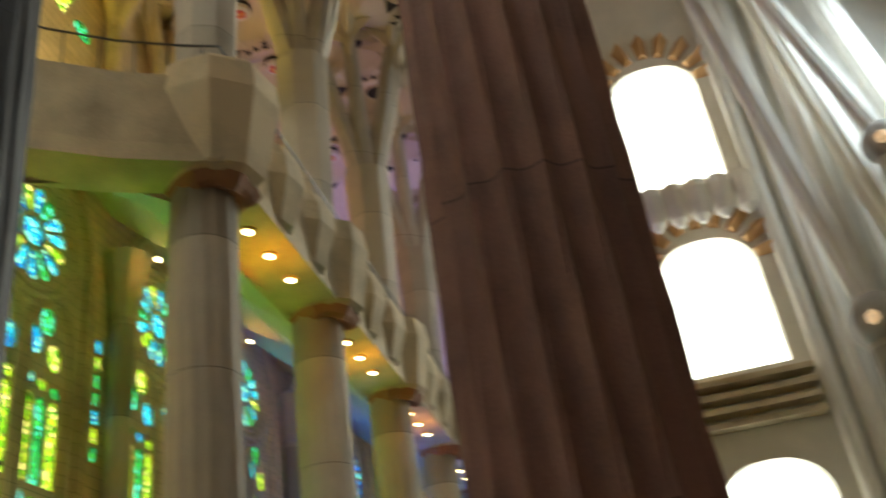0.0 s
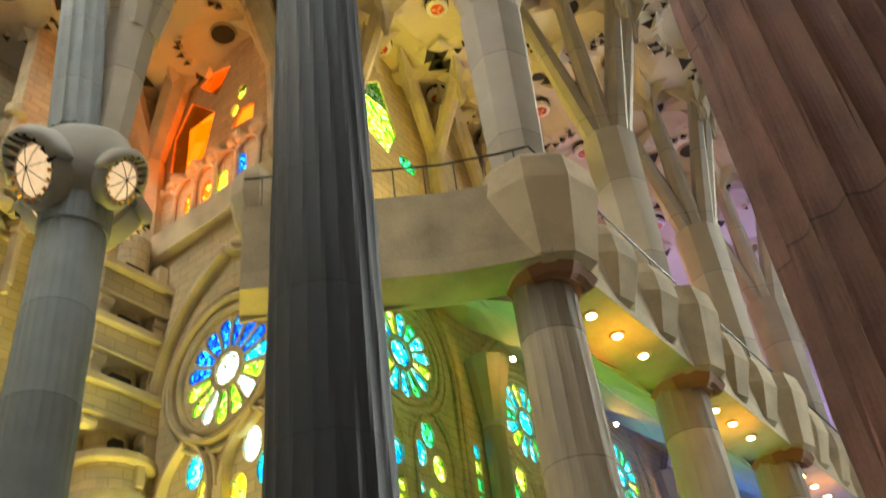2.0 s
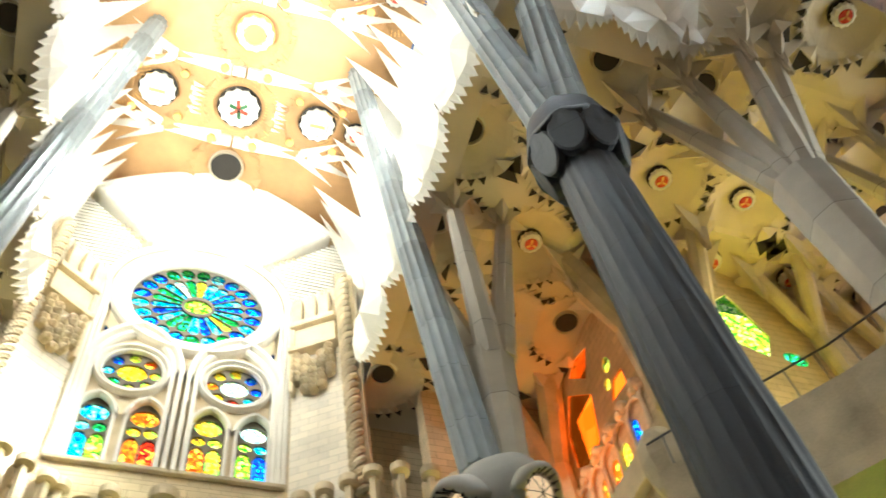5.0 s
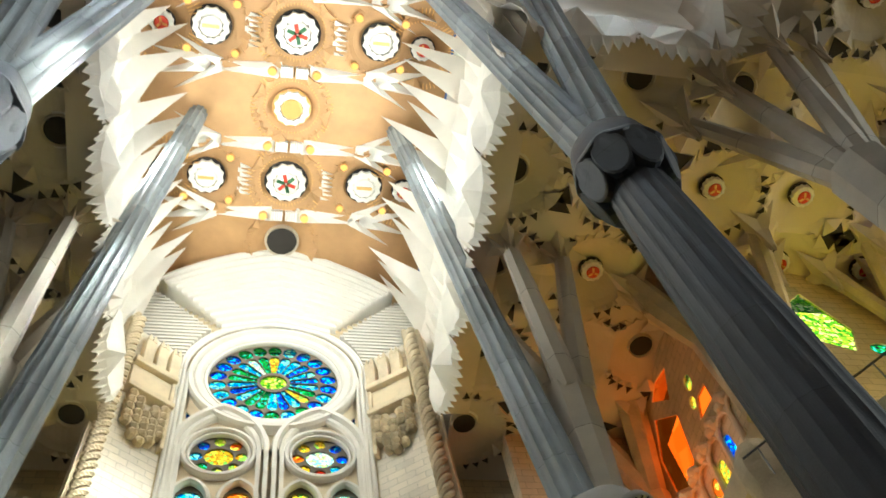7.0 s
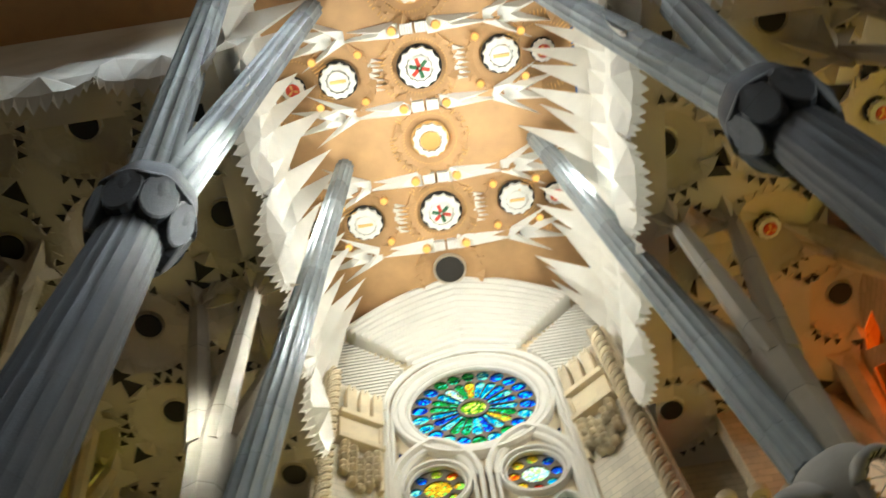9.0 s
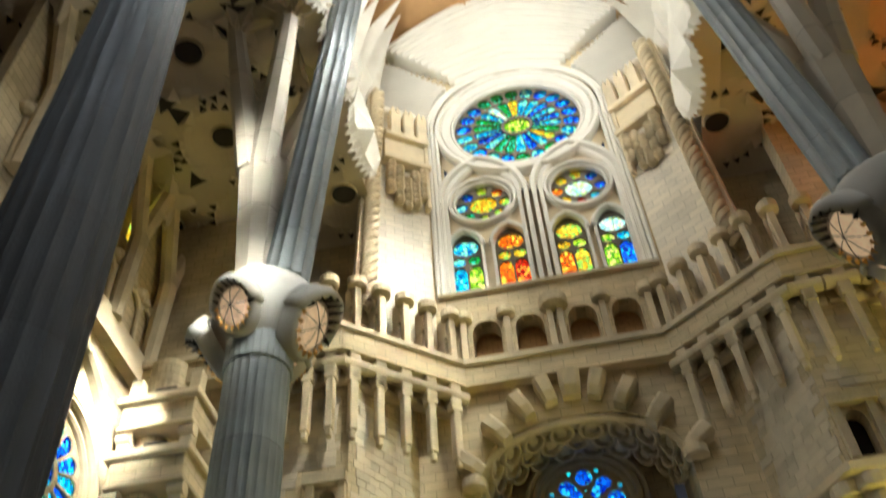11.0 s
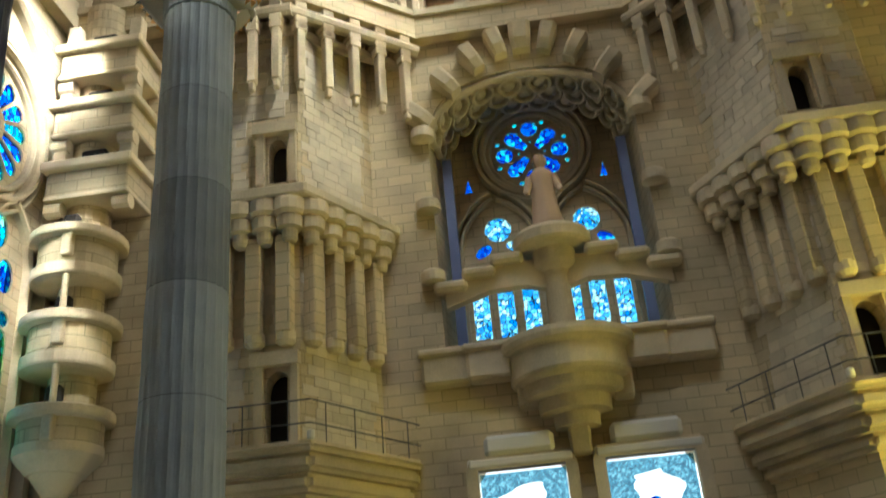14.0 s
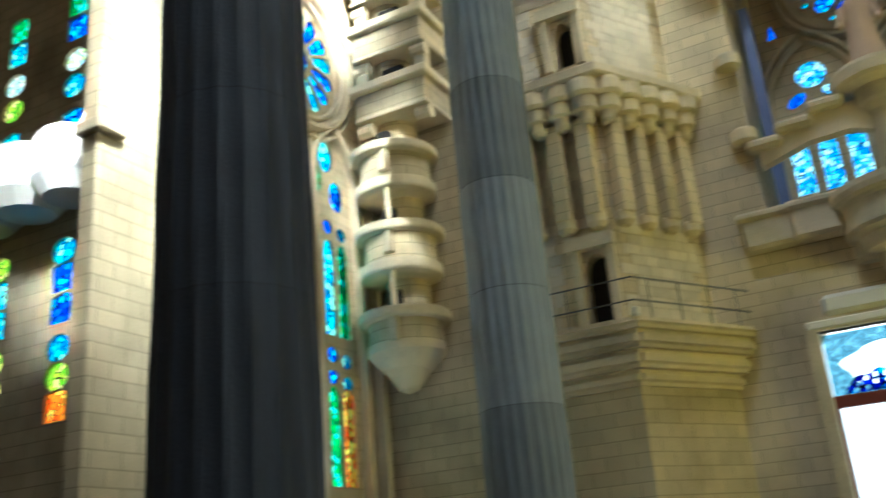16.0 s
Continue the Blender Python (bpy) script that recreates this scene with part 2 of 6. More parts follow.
GLASS = {
    "blue": stained("blue_glass", (0.0, 0.005, 0.3), (0.01, 0.16, 0.95), accent=(0.05, 0.6, 0.95)),
    "cyan": stained("turquoise_glass", (0.0, 0.16, 0.5), (0.04, 0.72, 0.85), accent=(0.35, 0.95, 0.7)),
    "green": stained("green_glass", (0.0, 0.12, 0.03), (0.05, 0.55, 0.08), accent=(0.1, 0.75, 0.5)),
    "lime": stained("yellow_green_glass", (0.05, 0.4, 0.01), (0.62, 0.85, 0.04), accent=(0.95, 0.9, 0.25)),
    "yellow": stained("yellow_glass", (0.7, 0.33, 0.0), (1.0, 0.8, 0.05), accent=(0.4, 0.75, 0.1)),
    "orange": stained("orange_glass", (0.75, 0.05, 0.0), (1.0, 0.3, 0.01), accent=(1.0, 0.75, 0.08)),
    "red": stained("red_glass", (0.3, 0.0, 0.0), (0.9, 0.06, 0.01), accent=(1.0, 0.5, 0.05)),
    "pale": stained("pale_glass", (0.35, 0.8, 0.8), (1, 1, 0.8), accent=(0.7, 0.95, 0.4)),
    "azure": stained("azure_glass", (0.0, 0.22, 0.75), (0.16, 0.68, 1.0), 7.0, 0.06, accent=(0.5, 0.92, 1.0)),
    "amber": stained("plain_orange_glass", (0.8, 0.07, 0.0), (0.95, 0.13, 0.005), 1.1, -1.0),
    "clear": stained("clear_glass", (0.93, 0.97, 0.97), (1, 1, 0.98), 0.6, -1.0),
}


# ---- building helpers ----
def thing(name, label, category, group="", kind="", at=(0, 0, 0)):
    ob = new(name)
    ob.location = at
    return tagged(ob, label, category, group, kind)


def part(name, bm, material, parent=None, label="", smooth=False):
    me = bpy.data.meshes.new(name)
    bmesh.ops.recalc_face_normals(bm, faces=bm.faces)
    bm.to_mesh(me)
    bm.free()
    me.materials.append(material)
    if smooth:
        me.polygons.foreach_set("use_smooth", [True] * len(me.polygons))
    ob = new(name, me)
    if parent:
        ob.parent = parent
    if label:
        ob["label"] = label
    return ob


def again(name, ob, m, parent=None):
    """One more piece on the same mesh."""
    o = new(name, ob.data)
    o.matrix_basis = m
    if parent:
        o.parent = parent
    return o


def box(bm, x0, x1, y0, y1, z0, z1, bevel=0.0):
    r = bmesh.ops.create_cube(bm, size=1, matrix=Matrix.LocRotScale(((x0 + x1) / 2, (y0 + y1) / 2, (z0 + z1) / 2), None, (abs(x1 - x0), abs(y1 - y0), abs(z1 - z0))))
    if bevel:
        es = list({e for v in r["verts"] for e in v.link_edges})
        bmesh.ops.bevel(bm, geom=es, offset=bevel, segments=1, affect="EDGES")
    return bm


def prism(bm, pts, z0, z1, inset=0.0):
    """An upright prism over the plan pts."""
    lo = [bm.verts.new((x, y, z0)) for x, y in pts]
    hi = [bm.verts.new((x, y, z1)) for x, y in pts]
    n = len(pts)
    for i in range(n):
        bm.faces.new((lo[i], lo[(i + 1) % n], hi[(i + 1) % n], hi[i]))
    bm.faces.new(hi)
    bm.faces.new(lo[::-1])
    return bm


def rings(bm, loops, cap=True):
    rows = [[bm.verts.new(p) for p in lp] for lp in loops]
    n = len(rows[0])
    for a, b in zip(rows, rows[1:]):
        for i in range(n):
            bm.faces.new((a[i], a[(i + 1) % n], b[(i + 1) % n], b[i]))
    if cap:
        bm.faces.new(rows[0][::-1])
        bm.faces.new(rows[-1])
    return bm


def lathe(bm, prof, seg=24, at=(0, 0), a0=0.0, a1=2 * math.pi):
    return rings(bm, [[(at[0] + r * math.cos(a0 + (a1 - a0) * i / seg), at[1] + r * math.sin(a0 + (a1 - a0) * i / seg), z) for i in range(seg)] for r, z in prof])


def fluted(n, depth, seg, i, twist=0.0):
    a = 2 * math.pi * i / seg
    return a, 1 - depth * abs(math.sin((a + twist) * n / 2)) ** 0.7


def limb(bm, p0, p1, r0, r1, flutes=0, depth=0.1, steps=8, seg=None, twist=0.0):
    """A tapering shaft from p0 to p1, fluted or round."""
    p0, p1 = Vector(p0), Vector(p1)
    q = (p1 - p0).to_track_quat("Z", "Y").to_matrix()
    seg = seg or (flutes * 4 if flutes else 12)
    loops = []
    for k in range(steps + 1):
        t = k / steps
        c, r = p0.lerp(p1, t), r0 + (r1 - r0) * t
        lp = []
        for i in range(seg):
            a, f = fluted(flutes, depth, seg, i, twist * t) if flutes else (2 * math.pi * i / seg, 1)
            lp.append(c + q @ Vector((r * f * math.cos(a), r * f * math.sin(a), 0)))
        loops.append(lp)
    return rings(bm, loops)


def tube(bm, pts, r, seg=6):
    pts = [Vector(p) for p in pts]
    loops = []
    for i, p in enumerate(pts):
        d = (pts[min(i + 1, len(pts) - 1)] - pts[max(i - 1, 0)]).normalized()
        q = d.to_track_quat("Z", "Y").to_matrix()
        loops.append([p + q @ Vector((r * math.cos(2 * math.pi * k / seg), r * math.sin(2 * math.pi * k / seg), 0)) for k in range(seg)])
    return rings(bm, loops)


def within(u, v, lp):
    """Whether the point lies inside the outline."""
    inside = False
    for (x0, y0), (x1, y1) in zip(lp, lp[1:] + lp[:1]):
        if (y0 > v) != (y1 > v) and u < (x1 - x0) * (v - y0) / (y1 - y0) + x0:
            inside = not inside
    return inside


def plate(bm, outer, holes, place, w0, w1):
    """A slab with openings right through it: outlines in (u, v), depth from w0 to w1."""
    loops = [outer, *holes]
    pts, edges = [], []
    for lp in loops:
        k = len(pts)
        pts += [Vector(p) for p in lp]
        edges += [(k + i, k + (i + 1) % len(lp)) for i in range(len(lp))]
    co, _, found, _, _, _ = delaunay_2d_cdt(pts, edges, [], 0, 1e-6)
    boxes = [(min(p[0] for p in h), max(p[0] for p in h), min(p[1] for p in h), max(p[1] for p in h)) for h in holes]
    tris = []
    for t in found:
        cu, cv = sum(co[i].x for i in t) / 3, sum(co[i].y for i in t) / 3
        if within(cu, cv, outer) and not any(b[0] < cu < b[1] and b[2] < cv < b[3] and within(cu, cv, h) for b, h in zip(boxes, holes)):
            tris.append(t)
    f = [bm.verts.new(place(c.x, c.y, w0)) for c in co]
    b = [bm.verts.new(place(c.x, c.y, w1)) for c in co]
    for t in tris:
        bm.faces.new([f[i] for i in t])
        bm.faces.new([b[i] for i in reversed(t)])
    k = 0
    for lp in loops:
        n = len(lp)
        for i in range(n):
            i0, i1 = k + i, k + (i + 1) % n
            bm.faces.new((f[i0], f[i1], b[i1], b[i0]))
        k += n
    return bm


def ring_moulding(bm, place, c, r, w, out, seg=48, a0=0.0, a1=360.0):
    """A round moulding of width w, standing out from the face; part of a circle if wanted."""
    full = abs(a1 - a0) >= 360
    n = seg if full else seg + 1
    prof = [(-w / 2, 0), (-w / 2, -out * 0.6), (-w / 4, -out), (w / 4, -out), (w / 2, -out * 0.6), (w / 2, 0)]
    loops = []
    for i in range(n):
        a = radians(a0 + (a1 - a0) * i / seg)
        loops.append([bm.verts.new(place(c[0] + (r + d) * math.cos(a), c[1] + (r + d) * math.sin(a), o)) for d, o in prof])
    m = len(prof)
    for i in range(n if full else n - 1):
        a, b = loops[i], loops[(i + 1) % n]
        for k in range(m):
            bm.faces.new((a[k], a[(k + 1) % m], b[(k + 1) % m], b[k]))
    return bm


def oval(c, ru, rv, ang=0.0, n=14):
    ca, sa = math.cos(ang), math.sin(ang)
    return [(c[0] + ru * math.cos(a) * ca - rv * math.sin(a) * sa, c[1] + ru * math.cos(a) * sa + rv * math.sin(a) * ca) for a in [2 * math.pi * i / n for i in range(n)]]


def petal(c, ang, r0, r1, w):
    """A tapering light of a rose window, with a rounded outer end."""
    pts = [(r0, -w * 0.22), (r1 - w * 0.5, -w * 0.5), (r1 - w * 0.15, -w * 0.36), (r1, 0), (r1 - w * 0.15, w * 0.36), (r1 - w * 0.5, w * 0.5), (r0, w * 0.22)]
    ca, sa = math.cos(ang), math.sin(ang)
    return [(c[0] + u * ca - v * sa, c[1] + u * sa + v * ca) for u, v in pts]


def lancet(u, v0, v1, half, n=5):
    """A light with a pointed head."""
    spring = v1 - half * 1.5
    right = [(u + half - half * (1 - math.cos(a)) , spring + half * 1.5 * math.sin(a)) for a in [math.pi / 2 * i / n for i in range(n)]]
    return [(u - half, v0), (u + half, v0)] + right + [(u, v1)] + [(2 * u - x, y) for x, y in reversed(right)]


def panes(parent, place, holes, colours, depth, shrink=1.02):
    """One pane of glass in each opening."""
    for lp, col in zip(holes, colours):
        cu, cv = sum(p[0] for p in lp) / len(lp), sum(p[1] for p in lp) / len(lp)
        lp = [(cu + (u - cu) * shrink, cv + (v - cv) * shrink) for u, v in lp]
        bm = bmesh.new()
        f = [bm.verts.new(place(u, v, depth)) for u, v in lp]
        bm.faces.new(f)
        ob = part("pane", bm, GLASS[col], parent)


# ---- the large structure ----
F = 25.0                      # inner face of the transept's end wall
LX, RX, NY = -14.4, 14.7, 14.7   # aisle walls: left, right, and along the nave


def on_front(u, v, w):
    return Vector((u, F + w, v))


def on_left(u, v, w):
    return Vector((LX - w, u, v))


def on_right(u, v, w):
    return Vector((RX + w, u, v))


def on_nave(u, v, w):
    return Vector((u, NY + w, v))


def structure(name, bm, material, label, category, smooth=False):
    return tagged(part(name, bm, material, None, "", smooth), label, category, "", "structure")


structure("floor", box(bmesh.new(), -48, 62, -30, 40, -0.4, 0), mat("polished_stone_floor", (0.13, 0.12, 0.11), 0.35), "polished grey stone floor of the church", "floor")
# walls added only to close the shell and keep sky light out
structure("wall_south", box(bmesh.new(), -48, 62, -24, -23, 0, 60), STONE, "unseen plain wall added to close the church against the sky", "wall")
structure("wall_aisle_end", box(bmesh.new(), 60.0, 60.6, 6.0, 16.0, 0, 45), STONE, "plain wall added to stop sky light at the far aisle", "wall")
structure("wall_west", box(bmesh.new(), -41, -40, -23, 15, 0, 60), STONE, "unseen plain wall added to close the far nave against the sky", "wall")


def arch_outline(half, z0, spring, apex, n=10):
    right = [(half * math.cos(math.pi / 2 * i / n) ** 0.8, spring + (apex - spring) * math.sin(math.pi / 2 * i / n)) for i in range(n)]
    return [(-half, z0), (half, z0)] + right + [(0, apex)] + [(-x, z) for x, z in reversed(right)]


KEYHOLE = [(-3.98, 26.1), (3.98, 26.1)] + [(3.98 * math.cos(a), 36.85 + 3.98 * math.sin(a)) for a in [math.pi * i / 28 for i in range(29)]]
RECESS = arch_outline(3.3, 10.0, 17.6, 19.75)
DOORS = [[(c - 1.35, 0.4), (c + 1.35, 0.4), (c + 1.35, 6.5), (c + 0.95, 7.05), (c - 0.95, 7.05), (c - 1.35, 6.5)] for c in (-1.5, 1.9)]
NICHES = [[(x + c, z + 22.36) for x, z in arch_outline(0.52, 0, 1.35, 2.0, 6)] for c in (-2.5, -0.93, 0.98, 2.55)]
wall_front = structure("wall_north", plate(bmesh.new(), [(-11, 0), (11, 0), (11, 47), (6.5, 47), (0, 48.5), (-6.5, 47), (-11, 47)], [KEYHOLE, RECESS, *DOORS, *NICHES], on_front, 0, 0.9),
                       STONE, "sandstone end wall of the transept in laid courses", "wall")

# the tracery of the tall rose window
ROSE = (0.0, 36.2)
holes, cols = [oval(ROSE, 0.62, 0.55, 0, 16)], ["lime"]
ring1 = ["blue", "cyan", "blue", "cyan", "cyan", "yellow", "green", "pale", "cyan", "green", "green", "cyan", "blue", "cyan", "green", "green", "cyan", "blue", "cyan", "yellow", "green", "cyan"]
ring2 = ["blue", "blue", "blue", "blue", "cyan", "green", "green", "green", "blue", "blue", "blue", "cyan", "cyan", "blue", "cyan", "blue", "green", "cyan", "green", "blue", "cyan", "blue"]
N1 = 22
for i in range(N1):
    a = 2 * math.pi * (i + 0.5) / N1
    holes.append(petal(ROSE, a, 0.74, 2.1, 0.49))
    cols.append(ring1[i])
    holes.append(oval((ROSE[0] + 2.53 * math.cos(a), ROSE[1] + 2.53 * math.sin(a)), 0.4, 0.335, a))
    cols.append(ring2[i])
small_cols = {-1: ["yellow", "yellow", "orange", "lime", "blue", "cyan", "green", "lime", "yellow"], 1: ["pale", "blue", "blue", "yellow", "yellow", "orange", "yellow", "red", "cyan"]}
for s in (-1, 1):
    c = (2.05 * s, 30.95)
    holes.append(oval(c, 0.6, 0.52, 0, 14))
    cols.append(small_cols[s][0])
    for i in range(8):
        a = 2 * math.pi * i / 8
        holes.append(oval((c[0] + 0.92 * math.cos(a), c[1] + 0.92 * math.sin(a)), 0.27, 0.25, a, 12))
        cols.append(small_cols[s][1 + i])
    holes.append([(3.1 * s, 33.1), (3.62 * s, 33.0), (3.62 * s, 33.75)])
    cols.append("blue")
lanc = {-3.0: ["cyan", "cyan", "green", "cyan", "lime"], -1.15: ["orange", "yellow", "yellow", "orange", "red"], 1.25: ["yellow", "yellow", "lime", "orange", "yellow"], 3.0: ["pale", "lime", "cyan", "lime", "blue"]}
for u, five in lanc.items():
    holes += [oval((u, 28.42), 0.54, 0.46, 0, 14), oval((u - 0.31, 27.66), 0.28, 0.26, 0, 10), oval((u + 0.31, 27.66), 0.28, 0.26, 0, 10),
              lancet(u - 0.31, 25.6, 27.35, 0.28), lancet(u + 0.31, 25.6, 27.35, 0.28)]
    cols += five
win = thing("window_1", "tall rose window with lancets, multicoloured stained glass in pale stone tracery", "window", "", "structure")
outer = [(-4.05, 25.3), (4.05, 25.3)] + [(4.05 * math.cos(a), 36.2 + 4.05 * math.sin(a)) for a in [math.pi * i / 28 for i in range(29)]]
fields = [oval(ROSE, 2.97, 2.97, 0, 44), oval((-2.05, 30.95), 1.21, 1.21, 0, 28), oval((2.05, 30.95), 1.21, 1.21, 0, 28)] + [lancet(u, 25.5, 29.2, 0.66, 7) for u in lanc]
loose = [h for h in holes if len(h) == 3]
part("tracery", plate(bmesh.new(), outer, fields + loose, on_front, 0.45, 0.85), ASHLAR, win)
for fld in fields:
    mine = [h for h in holes if len(h) > 3 and within(sum(p[0] for p in h) / len(h), sum(p[1] for p in h) / len(h), fld)]
    cu, cv = sum(p[0] for p in fld) / len(fld), sum(p[1] for p in fld) / len(fld)
    part("glazed_field", plate(bmesh.new(), [(cu + (u - cu) * 1.01, cv + (v - cv) * 1.01) for u, v in fld], mine, on_front, 0.5, 0.62), BACKLITSTONE, win, "stone bars round the glass, painted dark as if backlit")
panes(win, on_front, holes, cols, 0.53)
bm = bmesh.new()
for r, w, o in ((3.72, 0.3, 0.46), (3.36, 0.46, 0.34), (3.03, 0.16, 0.2)):
    ring_moulding(bm, lambda u, v, w_: on_front(u, v, w_ + 0.45), ROSE, r, w, o)
part("rose_ring", bm, WHITE, win)
for s in (-1, 1):
    bm = bmesh.new()
    pl = lambda u, v, w_: on_front(u, v, w_ + 0.45)
    for r, w, o in ((1.42, 0.2, 0.32), (1.22, 0.12, 0.2)):
        ring_moulding(bm, pl, (2.05 * s, 30.95), r, w, o, 32)
    part("rosette_ring", bm, WHITE, win)
    bm = bmesh.new()
    for k, (r, o) in enumerate(((1.88, 0.5), (1.58, 0.32))):
        # a pointed arch of two arcs over each pair of lancets
        ring_moulding(bm, pl, (2.05 * s - 1.0, 31.0), r + 1.0, 0.34, o, 16, 0, 70)
        ring_moulding(bm, pl, (2.05 * s + 1.0, 31.0), r + 1.0, 0.34, o, 16, 110, 180)
        for t in (-1, 1):
            box(bm, 2.05 * s + t * r - 0.09, 2.05 * s + t * r + 0.09, F + 0.45 - o, F + 0.5, 25.5, 31.0)
    part("arch_moulding", bm, WHITE, win)
for u in lanc:
    bm = bmesh.new()
    ring_moulding(bm, pl, (u - 0.45, 28.2), 1.19, 0.24, 0.3, 12, 0, 67)
    ring_moulding(bm, pl, (u + 0.45, 28.2), 1.19, 0.24, 0.3, 12, 113, 180)
    for t in (-1, 1):
        box(bm, u + t * 0.71 - 0.06, u + t * 0.71 + 0.06, F + 0.2, F + 0.5, 25.5, 28.2)
    part("lancet_moulding", bm, WHITE, win)
bm = bmesh.new()
for s in (-1, 1):
    for x, o in ((3.98, 0.0), (3.8, 0.15), (4.16, 0.0)):
        limb(bm, (x * s, F + o, 25.4), (x * s, F + o, 36.2), 0.1, 0.1, 0, steps=1, seg=8)
for r, o in ((3.98, 0.0), (4.16, 0.0)):
    ring_moulding(bm, lambda u, v, w_: on_front(u, v, w_ + o), ROSE, r, 0.2, 0.14, 40, 0, 180)
part("jamb_shafts", bm, WHITE, win)
part("window_sill", box(bmesh.new(), -4.2, 4.2, F - 0.18, F + 0.6, 25.2, 25.42, 0.04), ASHLAR, win)
win.location.z = 0.65


def backdrop(name, corners, material):
    bm = bmesh.new()
    bm.faces.new([bm.verts.new(c) for c in corners])
    return tagged(part(name, bm, material), "bright daylight sky outside the window", "sky", "", "structure")


backdrop("backdrop", [(-6, F + 2.5, 23), (6, F + 2.5, 23), (6, F + 2.5, 42), (-6, F + 2.5, 42)], DAYSOFT)

# stepped stone courses closing the wall under the vault, in bows over the rose
bm = bmesh.new()
for k in range(12):
    zc, reach, lean = 40.95 + 0.4 * k, 2.6 + 0.3 * k, 0.15 + 0.15 * k
    for s in (-1, 1):
        loops = []
        for i in range(13):
            x = reach * i / 12
            yf = F - lean * (1 - 0.45 * (x / 6) ** 2)
            zz = zc - 0.26 * x - 0.024 * x * x
            loops.append([(s * x, yf + 0.05, zz), (s * x, yf - 0.1, zz + 0.04), (s * x, yf - 0.1, zz + 0.3), (s * x, yf + 0.12, zz + 0.33), (s * x, yf + 0.12, zz + 0.43), (s * x, F + 0.1, zz + 0.43), (s * x, F + 0.1, zz)])
        rings(bm, loops)
structure("trim_1", bm, WHITE, "stepped pale stone courses meeting in a crease over the rose window", "wall")
for s in (-1, 1):
    bm = bmesh.new()
    for k in range(24):
        z = 37.2 + 0.25 * k
        x0 = max(math.sqrt(max(0.0, 4.2 ** 2 - (z - 36.85) ** 2)), 2.7 + max(0, z - 39.4) * 1.0)
        if x0 < 6.6:
            box(bm, s * x0, s * 7.0, F - 0.14 - 0.02 * k, F + 0.1, z, z + 0.15)
    structure("trim_2", bm, WHITE, "fine level stone ledges beside the rose window", "wall")

# tall panels beside the window, with hanging clusters of six-sided stones
for s in (-1, 1):
    th = thing("wall_panel", "pale stone wall panel with crenels and clustered hexagonal pendants", "wall panel", "panels beside the rose window")
    bm = bmesh.new()
    for a, b, z0, z1, o in ((4.35, 6.45, 35.75, 36.1, 0.5), (4.3, 6.5, 34.0, 34.3, 0.5), (4.5, 6.4, 34.3, 35.75, 0.22), (4.35, 4.52, 31.5, 35.75, 0.35)):
        box(bm, s * a, s * b, F - o, F + 0.05, z0, z1, 0.03)
    part("frame", bm, ASHLAR, th)
    for x in (4.6, 5.25, 5.9):
        bm = bmesh.new()
        box(bm, s * (x - 0.24), s * (x + 0.24), F - 0.42, F + 0.05, 36.1, 37.7, 0.03)
        for t in (-0.12, 0.12):
            rings(bm, [[(s * x + t - 0.11, F - 0.42, 37.69), (s * x + t + 0.11, F - 0.42, 37.69), (s * x + t + 0.11, F, 37.69), (s * x + t - 0.11, F, 37.69)],
                       [(s * x + t - 0.03, F - 0.36, 38.2), (s * x + t + 0.03, F - 0.36, 38.2), (s * x + t + 0.03, F, 38.2), (s * x + t - 0.03, F, 38.2)]])
        part("crenel", bm, ASHLAR, th)
    bm = bmesh.new()
    hexa = [(0.225 * math.cos(math.pi / 3 * i), 0.225 * math.sin(math.pi / 3 * i)) for i in range(6)]
    rings(bm, [[(x, 0.0, z) for x, z in hexa], [(x * 0.97, -0.75, z * 0.97) for x, z in hexa], [(x * 0.04, -1.25, z * 0.04 - 0.06) for x, z in hexa]])
    first = part("pendant_stone", bm, ASHLAR, th)
    n = 0
    for i in range(5):
        for j in range(8):
            x, z = 4.62 + i * 0.37, 33.8 - j * 0.4 - (i % 2) * 0.2
            if z < 31.0 + abs(i - 2) * 0.45 or (i == 2 and z > 33.2):
                continue
            m = Matrix.LocRotScale((s * x, F - 0.04, z), None, (1, 0.32 + 0.14 * random.random(), 1))
            if n:
                again("pendant_stone", first, m, th)
            else:
                first.matrix_basis = m
            n += 1
    part("backing", box(bmesh.new(), s * 4.3, s * 7.3, F + 0.02, F + 0.4, 22.4, 38.6), PALEBLOCK, th)
    swing = Matrix.Translation((s * 4.3, F, -0.5)) @ Matrix.Rotation(radians(-34 * s), 4, "Z") @ Matrix.Translation((-s * 4.3, -F, 0))
    th.matrix_basis = swing
    rope = thing("rope_moulding", "braided stone rope moulding running up the wall's edge", "moulding", "rope mouldings")
    for ph in (0, 2 * math.pi / 3, 4 * math.pi / 3):
        bm = bmesh.new()
        pts = []
        for k in range(150):
            t = k / 149
            a = 2 * math.pi * 10 * t + ph
            pts.append((s * (7.25 - 0.45 * t) + 0.2 * math.cos(a), F - 0.45 + 0.2 * math.sin(a), 24.5 + 14.2 * t))
        part("strand", tube(bm, pts, 0.15, 6), ASHLAR, rope)
    bm = bmesh.new()
    rings(bm, [[(s * (7.35 - 0.45 * t) + dx, F + dy, 24 + 14.8 * t) for dx, dy in ((-0.35, -0.3), (0.35, -0.3), (0.35, 0), (-0.35, 0))] for t in (0, 1)])
    part("backing", bm, ASHLAR, rope)
    rope.matrix_basis = swing

# the recess with the blue windows
B = 28.0


def on_back(u, v, w):
    return Vector((u, B + w, v))


bm = bmesh.new()
